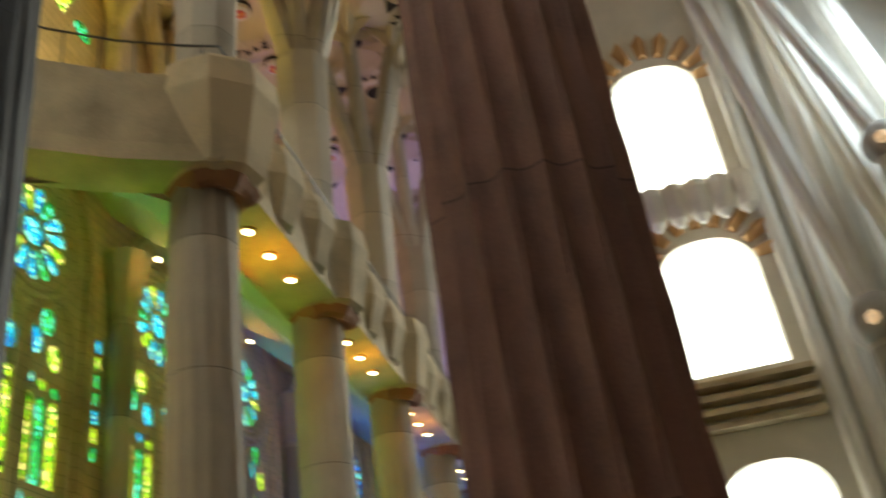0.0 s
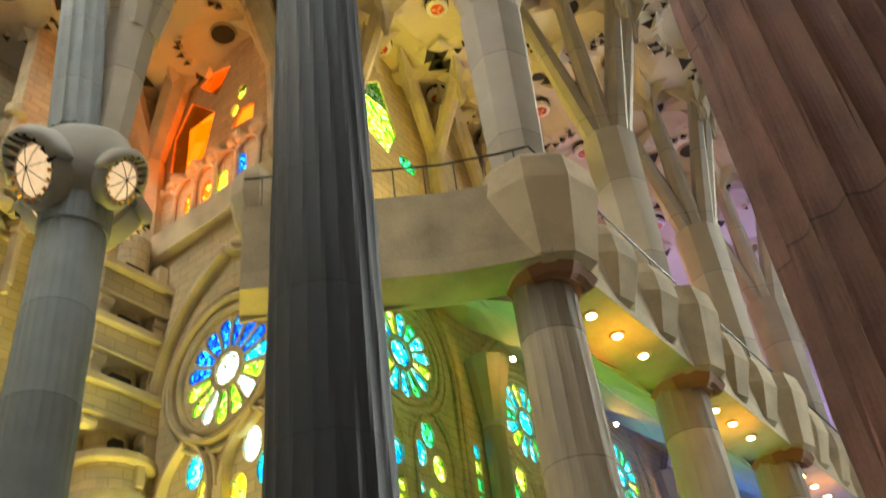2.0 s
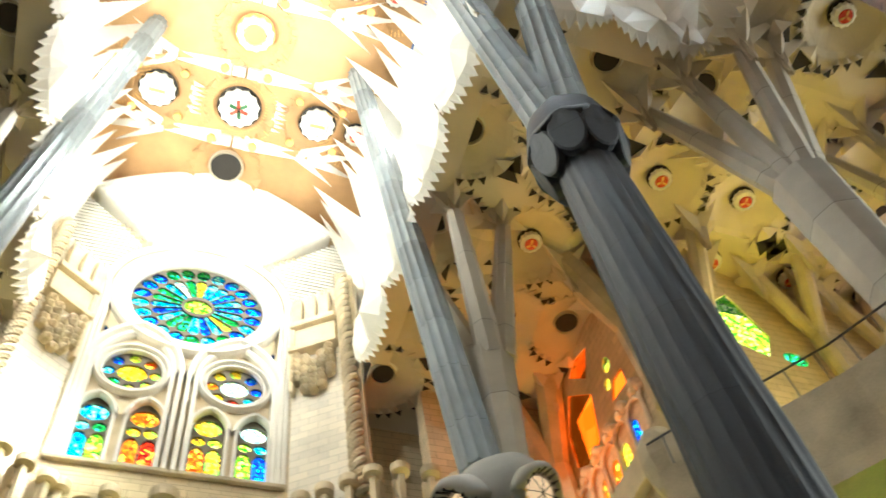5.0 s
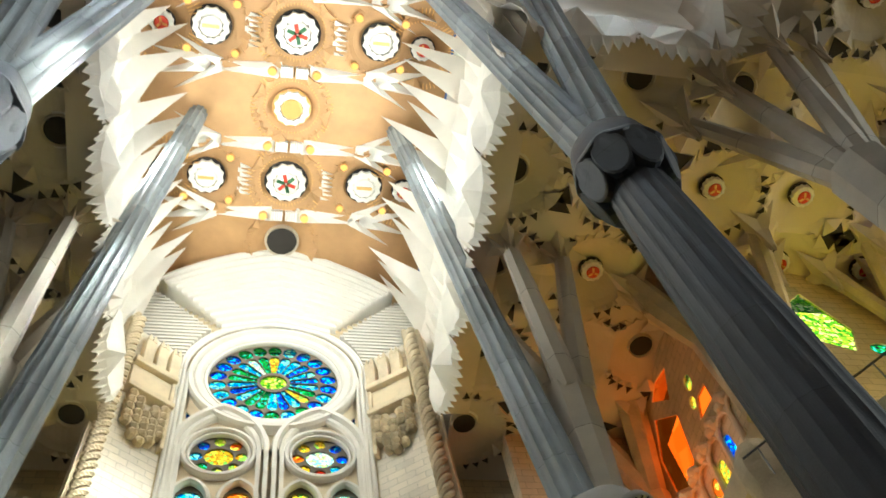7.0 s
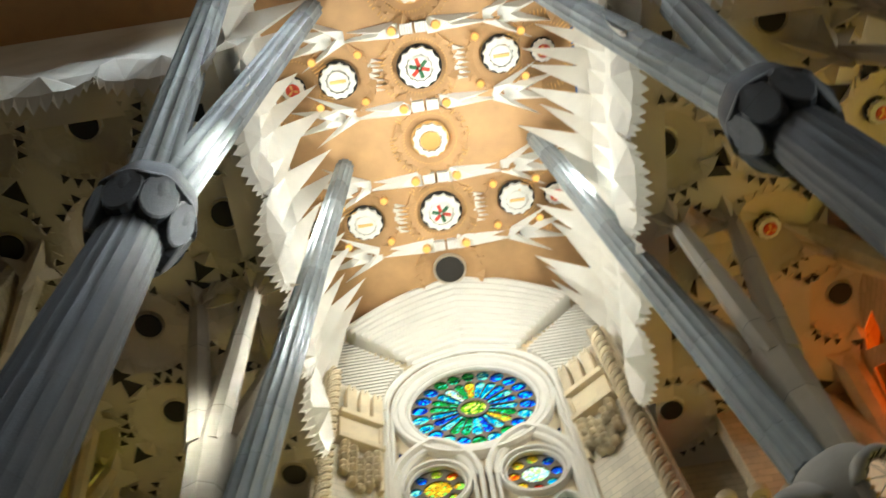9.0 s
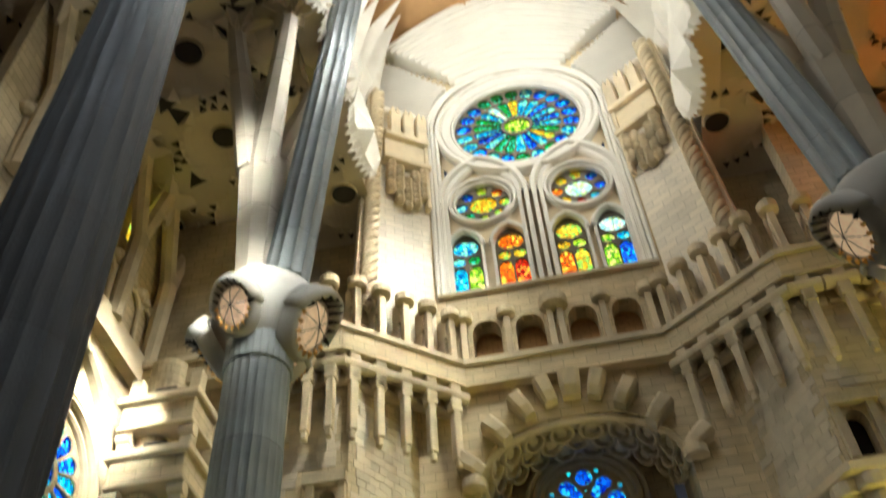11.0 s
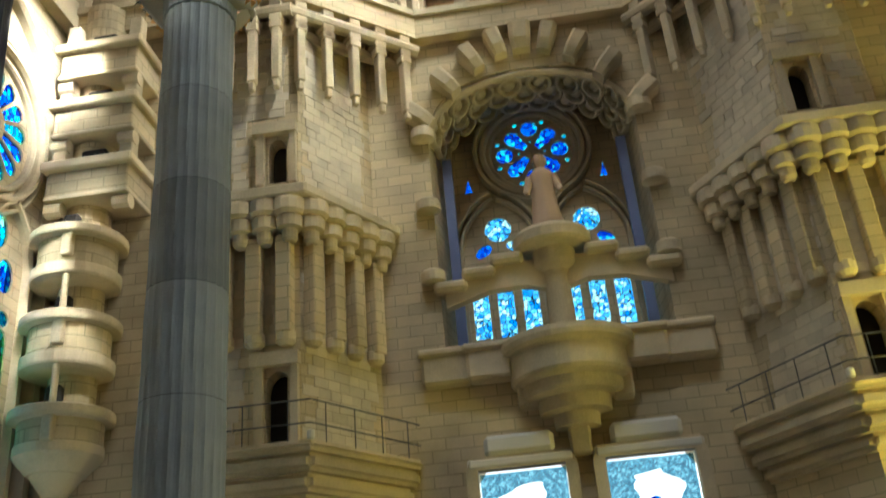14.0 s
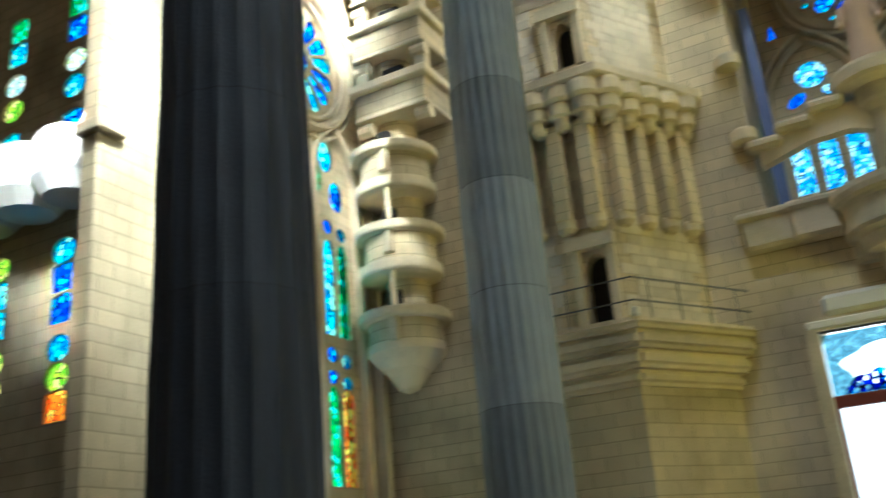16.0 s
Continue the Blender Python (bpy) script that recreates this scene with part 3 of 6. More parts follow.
inner = arch_outline(3.3, 10.0, 17.6, 19.75, 12)
deep = arch_outline(3.0, 10.0, 18.2, 20.7, 12)
for (a, b), (c, d) in zip(zip(inner, inner[1:] + inner[:1]), zip(deep, deep[1:] + deep[:1])):
    vs = [bm.verts.new(p) for p in (on_front(*a, 0.85), on_front(*b, 0.85), on_back(*d, 0), on_back(*c, 0))]
    bm.faces.new(vs)
structure("trim_3", bm, STONE, "deep stone reveal of the window recess", "wall")
bh, bc = [], []
for a in range(0, 360, 90):
    bh.append(oval((0.97 * math.cos(radians(a)), 18.3 + 0.97 * math.sin(radians(a))), 0.31, 0.31, 0, 14))
    bc.append("blue")
    bh.append(petal((0, 18.3), radians(a + 45), 0.26, 1.2, 0.58))
    bc.append("blue")
    for t in (-22, 22):
        bh.append(oval((1.27 * math.cos(radians(a + t)), 18.3 + 1.27 * math.sin(radians(a + t))), 0.1, 0.09, 0, 8))
        bc.append("cyan")
    bh.append(oval((0.45 * math.cos(radians(a)), 18.3 + 0.45 * math.sin(radians(a))), 0.06, 0.06, 0, 6))
    bc.append("cyan")
for s in (-1, 1):
    bh.append(oval((1.5 * s, 15.45), 0.46, 0.46, 0, 14)), bc.append("azure")
    bh.append(oval((1.0 * s, 14.75), 0.33, 0.2, radians(35 * s), 10)), bc.append("azure")
    bh.append(oval((2.05 * s, 14.7), 0.33, 0.2, radians(-35 * s), 10)), bc.append("blue")
    bh.append([(2.35 * s - 0.14, 17.0), (2.35 * s + 0.14, 17.0), (2.35 * s, 17.55)]), bc.append("blue")
    for d in (-0.82, 0, 0.82):
        bh.append(lancet(1.5 * s + d, 11.6, 13.6, 0.27)), bc.append("azure")
    bh.append(oval((1.5 * s, 11.1), 0.28, 0.2, 0, 10)), bc.append("azure")
win = thing("window_2", "blue stained-glass window with a rosette and lancets deep in a recess", "window", "", "structure")
part("tracery", plate(bmesh.new(), arch_outline(3.2, 9.8, 18.4, 21.6, 12), bh, on_back, 0, 0.1), STONE, win)
panes(win, on_back, bh, bc, 0.05)
bm = bmesh.new()
for r, w, o in ((1.55, 0.22, 0.14), (1.75, 0.26, 0.3), (2.0, 0.2, 0.42)):
    ring_moulding(bm, on_back, (0, 18.3), r, w, o)
part("rose_ring", bm, ASHLAR, win)
for s in (-1, 1):
    bm = bmesh.new()
    for r, o in ((1.3, 0.25), (1.5, 0.4)):
        ring_moulding(bm, on_back, (1.5 * s - 0.9, 14.6), r + 0.9, 0.16, o, 14, 0, 64)
        ring_moulding(bm, on_back, (1.5 * s + 0.9, 14.6), r + 0.9, 0.16, o, 14, 116, 180)
        for t in (-1, 1):
            box(bm, 1.5 * s + t * r - 0.07, 1.5 * s + t * r + 0.07, B - o, B, 10, 14.6)
    part("arch_moulding", bm, ASHLAR, win)
    part("blue_pilaster", box(bmesh.new(), s * 2.75, s * 3.05, B - 1.6, B - 1.3, 10, 17.5), mat("bluish_side_glass", (0.18, 0.22, 0.42), 0.5), win)
backdrop("backdrop", [(-4, B + 1.6, 9), (4, B + 1.6, 9), (4, B + 1.6, 22), (-4, B + 1.6, 22)], DAY)

# arch of stepped voussoirs and the coffered band inside it
arch = thing("recess_arch", "arch of blocky stone voussoirs over a band of oval coffers", "arch")
for k in range(9):
    x = (k - 4) * 0.97 + 0.08
    wide = 0.36 if k == 4 else 0.27
    bm = bmesh.new()
    rings(bm, [[(px * q, y, z) for px, y in ((-wide, 0.35), (wide, 0.35), (wide, -0.5 * o), (wide * 0.6, -0.62 * o), (-wide * 0.6, -0.62 * o), (-wide, -0.5 * o))] for z, q, o in ((-0.9, 0.8, 0.55), (-0.6, 0.92, 0.85), (0.0, 1.05, 1.0))])
    ob = part("voussoir", bm, ASHLAR, arch)
    ob.matrix_basis = Matrix.LocRotScale((x, F - 0.05, 21.2 - 0.19 * x * x), Euler((0, math.atan(0.33 * x), 0)), (1, 1, 1))
bm = bmesh.new()
ring_moulding(bm, lambda u, v, w_: Vector((u, 1 + w_, v)), (0, 0), 0.28, 0.11, 0.17, 12)
rings(bm, [[(r * math.cos(math.pi * i / 5), d, 0.8 * r * math.sin(math.pi * i / 5)) for i in range(10)] for r, d in ((0.17, 1.0), (0.16, 0.95), (0.1, 0.92))])
first = None
for j in range(4):
    yy = F + 0.15 + 0.8 * j
    band = [((3.28 - 0.06 * j) * math.cos(radians(t)), yy, 17.65 + 0.12 * j + (1.95 + 0.06 * j) * math.sin(radians(t))) for t in range(0, 181, 6)]
    part("band_moulding", tube(bmesh.new(), band, 0.14, 6), ASHLAR, arch)
for j in range(3):
    yy = F + 0.55 + 0.8 * j
    k0 = 10 + (j % 2)
    for k in range(k0):
        a = radians(180 * (k + 0.5) / k0)
        hw, sp, ap = 3.3 - 0.06 * j, 17.65 + 0.12 * j, 1.98 + 0.06 * j
        p = Vector((hw * math.cos(a), yy, sp + ap * math.sin(a)))
        nrm = Vector((-math.cos(a), -0.2, -math.sin(a)))
        m = Matrix.Translation(p + nrm * 0.06) @ nrm.to_track_quat("-Y", "Z").to_matrix().to_4x4() @ Matrix.Diagonal((1.35, 1.2, 1.35, 1)) @ Matrix.Translation((0, -1, 0))
        if first is None:
            first = part("coffer_ring", bm, ASHLAR, arch)
            first.matrix_basis = m
        else:
            again("coffer_ring", first, m, arch)
for s in (-1, 1):
    for z in (17.6, 15.0, 12.6):
        bm = bmesh.new()
        lathe(bm, [(0.2, z - 0.25), (0.38, z - 0.18), (0.38, z + 0.12), (0.3, z + 0.2)], 14, (s * 3.45, F - 0.15))
        part("corbel", bm, ASHLAR, arch)

# the balcony with its drum, the stepped gable and the figure on it
bal = thing("drum_balcony", "yellowish stone balcony with a stepped round drum under the blue window", "balcony")
for a, b, o in ((-4.0, -2.6, 0.5), (-2.7, -1.4, 0.62), (1.6, 2.9, 0.62), (2.8, 4.2, 0.5)):
    bm = bmesh.new()
    box(bm, a, b, F - o, F + 0.9, 9.2, 10.1, 0.1)
    box(bm, a - 0.08, b + 0.08, F - o - 0.12, F + 0.9, 10.0, 10.25, 0.08)
    part("parapet", bm, ASHLAR, bal)
bm = bmesh.new()
lathe(bm, [(0.2, 7.2), (0.3, 7.25), (0.32, 7.6), (0.62, 7.64), (0.64, 8.0), (0.98, 8.05), (1.02, 8.4), (1.36, 8.46), (1.42, 8.56), (1.42, 8.8), (1.62, 8.9), (1.68, 9.0), (1.68, 9.62), (1.74, 9.7), (1.88, 9.76), (1.92, 9.9), (1.9, 10.06), (1.7, 10.12)], 28, (0.15, F - 0.1))
part("drum", bm, ASHLAR, bal)
for a, z0, z1 in ((0.15, 6.9, 8.0), (-1.1, 8.3, 9.3), (1.5, 8.3, 9.3)):
    part("bracket", box(bmesh.new(), a - 0.28, a + 0.28, F - 0.5, F + 0.02, z0, z1, 0.06), ASHLAR, bal)
gable = thing("stepped_gable", "stepped stone cresting of rounded slabs with a central pedestal", "cresting")
bm = bmesh.new()
lathe(bm, [(0.4, 10.1), (0.36, 12.2), (0.42, 12.35), (0.6, 12.5), (0.64, 12.6), (0.64, 13.0), (1.05, 13.06), (1.16, 13.14), (1.18, 13.42), (1.1, 13.55), (0.7, 13.62), (0.66, 13.78)], 24, (0.15, F + 0.1))
part("pedestal", bm, ASHLAR, gable)
for s in (-1, 1):
    for k in range(3):
        bm = bmesh.new()
        x = 0.15 + s * (1.4 + 0.86 * k)
        box(bm, x - 0.5, x + 0.5, F - 0.42, F + 0.35, 12.72 - 0.34 * k, 13.04 - 0.34 * k, 0.1)
        part("step_slab", bm, ASHLAR, gable)
    web = [(0.15 + s * u, v) for u, v in ((0.3, 12.85), (1.9, 12.72), (3.3, 12.1), (3.3, 11.6), (2.0, 12.0), (0.9, 12.05), (0.3, 11.85))]
    part("web", plate(bmesh.new(), web if s > 0 else web[::-1], [], on_front, -0.1, 0.28), ASHLAR, gable)
bm = bmesh.new()
prof = [(0.52, 13.78), (0.46, 14.0), (0.4, 14.5), (0.36, 15.0), (0.4, 15.4), (0.42, 15.65), (0.3, 15.82), (0.13, 15.92), (0.14, 16.0), (0.2, 16.12), (0.21, 16.27), (0.14, 16.42), (0.03, 16.46)]
rings(bm, [[(0.12 + r * (1 + 0.07 * math.sin(5 * a + z * 2)) * math.cos(a), F + 0.1 + 0.75 * r * (1 + 0.06 * math.sin(7 * a)) * math.sin(a), z) for a in [2 * math.pi * i / 28 for i in range(28)]] for r, z in prof])
for s in (-1, 1):
    limb(bm, (0.12 + 0.36 * s, F + 0.05, 15.6), (0.12 + 0.5 * s, F - 0.1, 15.05), 0.13, 0.11)
    limb(bm, (0.12 + 0.5 * s, F - 0.1, 15.08), (0.12 + 0.5 * s, F - 0.38, 14.85), 0.11, 0.07)
tagged(part("statue", bm, STATUE, smooth=True), "warm stone robed statue standing on a pedestal", "statue")

# the two doors below, bright with daylight
BORDER = stained("frosted_blue_grey_glass", (0.2, 0.35, 0.43), (0.34, 0.53, 0.6), 16.0, -1.0, accent=(0.42, 0.6, 0.66))
for c, D in zip((-1.5, 1.9), DOORS):
    d = thing("door_1" if c < 0 else "door_2", "tall glazed door with daylight behind etched glass and a red transom", "door", "glazed doors", "structure")
    bm = bmesh.new()
    plate(bm, [(c - 1.5, 0.1), (c + 1.5, 0.1), (c + 1.5, 6.7), (c + 1.35, 7.1), (c - 1.35, 7.1), (c - 1.5, 6.7)], [[(c - 1.18, 0.2), (c + 1.18, 0.2), (c + 1.18, 6.75), (c - 1.18, 6.75)]], on_front, -0.35, 0.05)
    part("stone_surround", bm, ASHLAR, d)
    bm = bmesh.new()
    box(bm, c - 0.95, c + 0.95, F - 0.45, F + 0.2, 7.1, 7.65, 0.12)
    box(bm, c - 1.45, c + 1.45, F - 0.38, F + 0.1, 6.75, 7.1, 0.1)
    part("lintel", bm, WHITE, d)
    part("transom", box(bmesh.new(), c - 1.2, c + 1.2, F + 0.1, F + 0.3, 4.85, 5.15), REDWOOD, d)
    for x in (c - 1.15, c, c + 1.15):
        part("mullion", box(bmesh.new(), x - 0.05, x + 0.05, F + 0.12, F + 0.28, 0.2, 4.85), REDWOOD, d)
    bm = bmesh.new()
    bm.faces.new([bm.verts.new(p) for p in ((c - 1.2, F + 0.22, 0.2), (c + 1.2, F + 0.22, 0.2), (c + 1.2, F + 0.22, 6.75), (c - 1.2, F + 0.22, 6.75))])
    part("glazing", bm, GLASS["clear"], d)
    lobes = [(c + (0.5 + 0.16 * math.sin(3 * a + c) + 0.08 * math.sin(7 * a)) * 1.25 * math.cos(a), 5.85 + (0.62 + 0.12 * math.sin(2 * a + 1)) * math.sin(a)) for a in [2 * math.pi * i / 36 for i in range(36)]]
    part("tinted_border", plate(bmesh.new(), [(c - 1.17, 5.16), (c + 1.17, 5.16), (c + 1.17, 6.74), (c - 1.17, 6.74)], [lobes], on_front, 0.19, 0.2), BORDER, d, "pale blue-grey etched glass")
    fan = [(c + 0.85 * math.cos(a), 5.17 + 0.5 * math.sin(a) * (1 + 0.12 * math.sin(9 * a))) for a in [math.pi * i / 24 for i in range(25)]]
    dots = [oval((c + r * 1.25 * math.cos(a), 5.17 + r * 0.8 * math.sin(a)), 0.05, 0.07, 0, 8) for r, n in ((0.5, 8), (0.3, 4)) for a in [math.pi * (i + 0.5) / n for i in range(n)]]
    dots = [p for p in dots if all(within(u, v, fan) for u, v in p)]
    part("etched_fan", plate(bmesh.new(), fan, dots, on_front, 0.165, 0.175), GLASS["blue"], d, "blue etched fan with clear dots")
backdrop("backdrop", [(-3.6, F + 2, 0.1), (4, F + 2, 0.1), (4, F + 2, 7.4), (-3.6, F + 2, 7.4)], DAYDOOR)

# ---- the stair towers at the corners of the end wall ----
def tower_plan(s, o=0.0):
    p = [(5.2 - o * 0.6, F + 0.4), (5.2 - o, F - 0.02 - o * 0.2), (6.8 - o * 0.5, 22.2 - o), (9.2 + o * 0.5, 22.2 - o), (10.6 + o, F - 0.02), (10.6 + o, F + 0.4)]
    return [(s * x, y) for x, y in p]


def walk_along(pts, step):
    """Points at even steps along a plan line, with the way outwards."""
    out = []
    for (x0, y0), (x1, y1) in zip(pts, pts[1:]):
        n = max(1, round(math.hypot(x1 - x0, y1 - y0) / step))
        for i in range(n):
            t = (i + 0.5) / n
            out.append((x0 + (x1 - x0) * t, y0 + (y1 - y0) * t, math.atan2(y1 - y0, x1 - x0)))
    return out


for s in (-1, 1):
    tw = thing("stair_tower", "angular sandstone stair tower with corbelled bands and dark slits", "tower", "stair towers")
    P = tower_plan(s)
    (ax, ay), (bx, by), (cx, cy), (dx, dy) = P[1], P[2], P[3], P[4]

    def face(p, q):
        d = Vector((q[0] - p[0], q[1] - p[1], 0))
        n = Vector((-d.y, d.x, 0)).normalized()
        if n.y < 0:
            n = -n
        d.normalize()
        return lambda u, v, w: Vector((p[0], p[1], 0)) + d * u + n * w + Vector((0, 0, v))

    def length(p, q):
        return math.hypot(q[0] - p[0], q[1] - p[1])

    part("flank_wall", plate(bmesh.new(), [(0, 0), (length(P[1], P[2]), 0), (length(P[1], P[2]), 21.4), (0, 21.4)], [], face(P[1], P[2]), 0, 0.5), STONE, tw)
    front_holes = [lancet(0.62, 15.0, 16.45, 0.27), lancet(0.6, 7.5, 9.35, 0.36)]
    part("front_wall", plate(bmesh.new(), [(0, 0), (2.4, 0), (2.4, 21.4), (0, 21.4)], front_holes, face(P[2], P[3]), 0, 0.5), STONE, tw)
    part("far_wall", plate(bmesh.new(), [(0, 0), (length(P[3], P[4]), 0), (length(P[3], P[4]), 21.4), (0, 21.4)], [], face(P[3], P[4]), 0, 0.5), STONE, tw)
    # near-black block paints the darkness behind the slits
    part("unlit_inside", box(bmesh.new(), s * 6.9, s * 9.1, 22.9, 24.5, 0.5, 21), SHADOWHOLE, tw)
    f = face(P[2], P[3])
    for z0, z1 in ((15.0, 16.45), (7.5, 9.35)):
        bm = bmesh.new()
        for a, b, za, zb, o in ((0.04, 0.24, z0 - 0.1, z1 + 0.1, 0.2), (0.98, 1.2, z0 - 0.1, z1 + 0.1, 0.2), (0.0, 1.3, z1 + 0.1, z1 + 0.45, 0.3)):
            vs = [f(u, v, w) for w in (-o, 0.05) for u, v in ((a, za), (b, za), (b, zb), (a, zb))]
            rings(bm, [vs[:4], vs[4:]])
        part("slit_surround", bm, ASHLAR, tw)
    # mid band: slab, drums and hanging shafts
    bm = bmesh.new()
    prism(bm, tower_plan(s, 0.85), 14.1, 14.45)
    bmesh.ops.bevel(bm, geom=[e for e in bm.edges], offset=0.06, segments=1, affect="EDGES")
    part("band_slab", bm, ASHLAR, tw)
    first = {}
    for x, y, a in walk_along(tower_plan(s, 0.38)[1:5], 0.74):
        for nm, prof in (("drum", [(0.4, 13.62), (0.5, 13.7), (0.5, 14.0), (0.46, 14.1)]), ("small_drum", [(0.16, 12.85), (0.22, 12.95), (0.22, 13.2), (0.36, 13.25), (0.38, 13.55), (0.34, 13.62)])):
            if nm not in first:
                first[nm] = part(nm, lathe(bmesh.new(), prof, 14), ASHLAR, tw)
                first[nm].matrix_basis = pose(x, y, 0)
            else:
                again(nm, first[nm], pose(x, y, 0), tw)
    for x, y, a in walk_along(tower_plan(s, 0.12)[1:5], 0.74):
        for nm, prof in (("shaft", [(0.2, 10.3), (0.21, 10.5), (0.21, 13.0)]), ("foot_drum", [(0.16, 9.98), (0.27, 10.1), (0.27, 10.35), (0.2, 10.42)])):
            if nm not in first:
                first[nm] = part(nm, box(bmesh.new(), -0.21, 0.21, -0.24, 0.3, 10.3, 13.1, 0.03) if nm == "shaft" else lathe(bmesh.new(), prof, 12), STONE if nm == "shaft" else ASHLAR, tw)
                first[nm].matrix_basis = pose(x, y, 0, 0, 0, math.degrees(a))
            else:
                again(nm, first[nm], pose(x, y, 0, 0, 0, math.degrees(a)), tw)
    # low balcony
    for k, (o, z0, z1) in enumerate(((1.15, 6.95, 7.22), (1.0, 6.5, 6.95), (0.8, 6.05, 6.5), (0.55, 5.65, 6.05))):
        bm = prism(bmesh.new(), tower_plan(s, o), z0, z1)
        bmesh.ops.bevel(bm, geom=[e for e in bm.edges], offset=0.13, segments=3, affect="EDGES")
        part("balcony_tier", bm, ASHLAR, tw)
    part("base_wall", prism(bmesh.new(), tower_plan(s, 0.3), 0, 5.65), STONE, tw)
    rail = thing("balcony_rail", "thin dark metal handrail round the tower's balcony", "railing", "tower handrails")
    line = [(x, y) for x, y in tower_plan(s, 1.02)[1:5]]
    for z in (7.62, 8.2):
        part("rail_bar", tube(bmesh.new(), [(x, y, z) for x, y in line], 0.022), RAILING, rail)
    for x, y, a in walk_along(line, 1.05):
        part("rail_post", limb(bmesh.new(), (x, y, 7.2), (x, y, 8.22), 0.016, 0.016, seg=6, steps=1), RAILING, rail)
    part("small_spotlight", lathe(bmesh.new(), [(0.05, 7.2), (0.1, 7.24), (0.1, 7.4), (0.03, 7.45)], 10, line[1]), WHITE, rail)

# ---- the arcaded balcony round the end wall ----
top = [(-14.2, 22.0), (-10.2, 22.0), (-9.2, 21.55), (-6.95, 21.55), (-3.38, 24.55), (3.5, 24.55), (7.05, 21.7), (9.2, 21.55), (10.3, 22.0), (14.5, 22.0)]
back = [(14.5, 25.2), (-14.2, 25.2)]
gal = thing("arcade_balcony", "stone balcony slab with moulded edge carried on stepped corbels", "balcony")
part("slab", prism(bmesh.new(), top + back, 21.25, 22.1), STONE, gal)
lip = [(x, y - 0.14) for x, y in top]
bm = prism(bmesh.new(), lip + back, 22.1, 22.34)
part("edge_moulding", bm, ASHLAR, gal)
post = None
bm = bmesh.new()
box(bm, -0.12, 0.12, -0.12, 0.12, 0, 1.95, 0.02)
lathe(bm, [(0.2, 1.9), (0.34, 2.0), (0.35, 2.3), (0.3, 2.36)], 16)
post = part("baluster", bm, ASHLAR)
fin = bmesh.new()
box(fin, -0.13, 0.13, 0.15, 0.75, 1.2, 2.3, 0.03)
box(fin, -0.13, 0.13, 0.3, 0.9, 0.0, 1.2, 0.03)
finob = part("bracket", fin, ASHLAR)
spots = []
for seg_a, seg_b in zip(top[1:], top[2:-1]):
    if abs(seg_a[1] - 24.55) < 0.01 and abs(seg_b[1] - 24.55) < 0.01:
        continue
    spots += walk_along([seg_a, seg_b], 0.92)
spots += [(x, 24.55, 0.0) for x in (-3.3, -1.72, -0.15, 0.22, 1.75, 3.4)]
balu = thing("balustrade", "row of stone posts with round caps along the balcony", "balustrade")
for i, (x, y, a) in enumerate(spots):
    m = pose(x, y + 0.18, 22.34, 0, 0, math.degrees(a) if abs(a) < 1.6 else math.degrees(a) - 180)
    if i == 0:
        post.matrix_basis, finob.matrix_basis = m, m
        post.parent = finob.parent = balu
    else:
        again("baluster", post, m, balu)
        if abs(y - 24.55) > 0.01:
            again("bracket", finob, m, balu)
part("wide_cap", lathe(bmesh.new(), [(0.3, 24.2), (0.5, 24.35), (0.52, 24.75), (0.42, 24.85)], 16, (0.04, 24.72)), ASHLAR, balu)
part("niche_wall", plate(bmesh.new(), [(-3.6, 22.34), (3.6, 22.34), (3.6, 25.2), (-3.6, 25.2)], NICHES, on_front, -0.16, -0.004), STONE, gal)
part("niche_back", box(bmesh.new(), -3.5, 3.5, F + 0.6, F + 0.88, 22.2, 25.0), NICHE, gal)
# corbels with hanging bars under the flanks
bm = bmesh.new()
for k, (z, o) in enumerate(((21.0, 0.95), (20.72, 0.72), (20.44, 0.5), (20.16, 0.3))):
    box(bm, -0.2, 0.2, -0.05, o, z, z + 0.27, 0.03)
stack = part("corbel", bm, ASHLAR)
bm = bmesh.new()
box(bm, -0.13, 0.13, -0.02, 0.3, 18.3, 21.2, 0.03)
box(bm, -0.09, 0.09, 0.02, 0.24, 18.0, 18.3, 0.03)
box(bm, -0.15, 0.15, -0.05, 0.36, 20.2, 20.6, 0.04)
bar = part("hanging_bar", bm, ASHLAR)
bm = bmesh.new()
for z, r in ((20.85, 0.24), (20.4, 0.2)):
    limb(bm, (-0.5, 0.12 + (20.85 - z), z), (0.5, 0.12 + (20.85 - z), z), r, r, seg=10, steps=1)
roll = part("cross_roll", bm, ASHLAR)
n = 0
for seg_a, seg_b in zip(top[1:], top[2:-1]):
    if abs(seg_a[1] - 24.55) < 0.01 and abs(seg_b[1] - 24.55) < 0.01:
        continue
    for x, y, a in walk_along([seg_a, seg_b], 0.88):
        m = pose(x, y + 0.12, 0, 0, 0, math.degrees(a))
        if n == 0:
            for o in (stack, bar, roll):
                o.matrix_basis, o.parent = m, gal
        else:
            for o, nm in ((stack, "corbel"), (bar, "hanging_bar"), (roll, "cross_roll")):
                again(nm, o, m, gal)
        n += 1


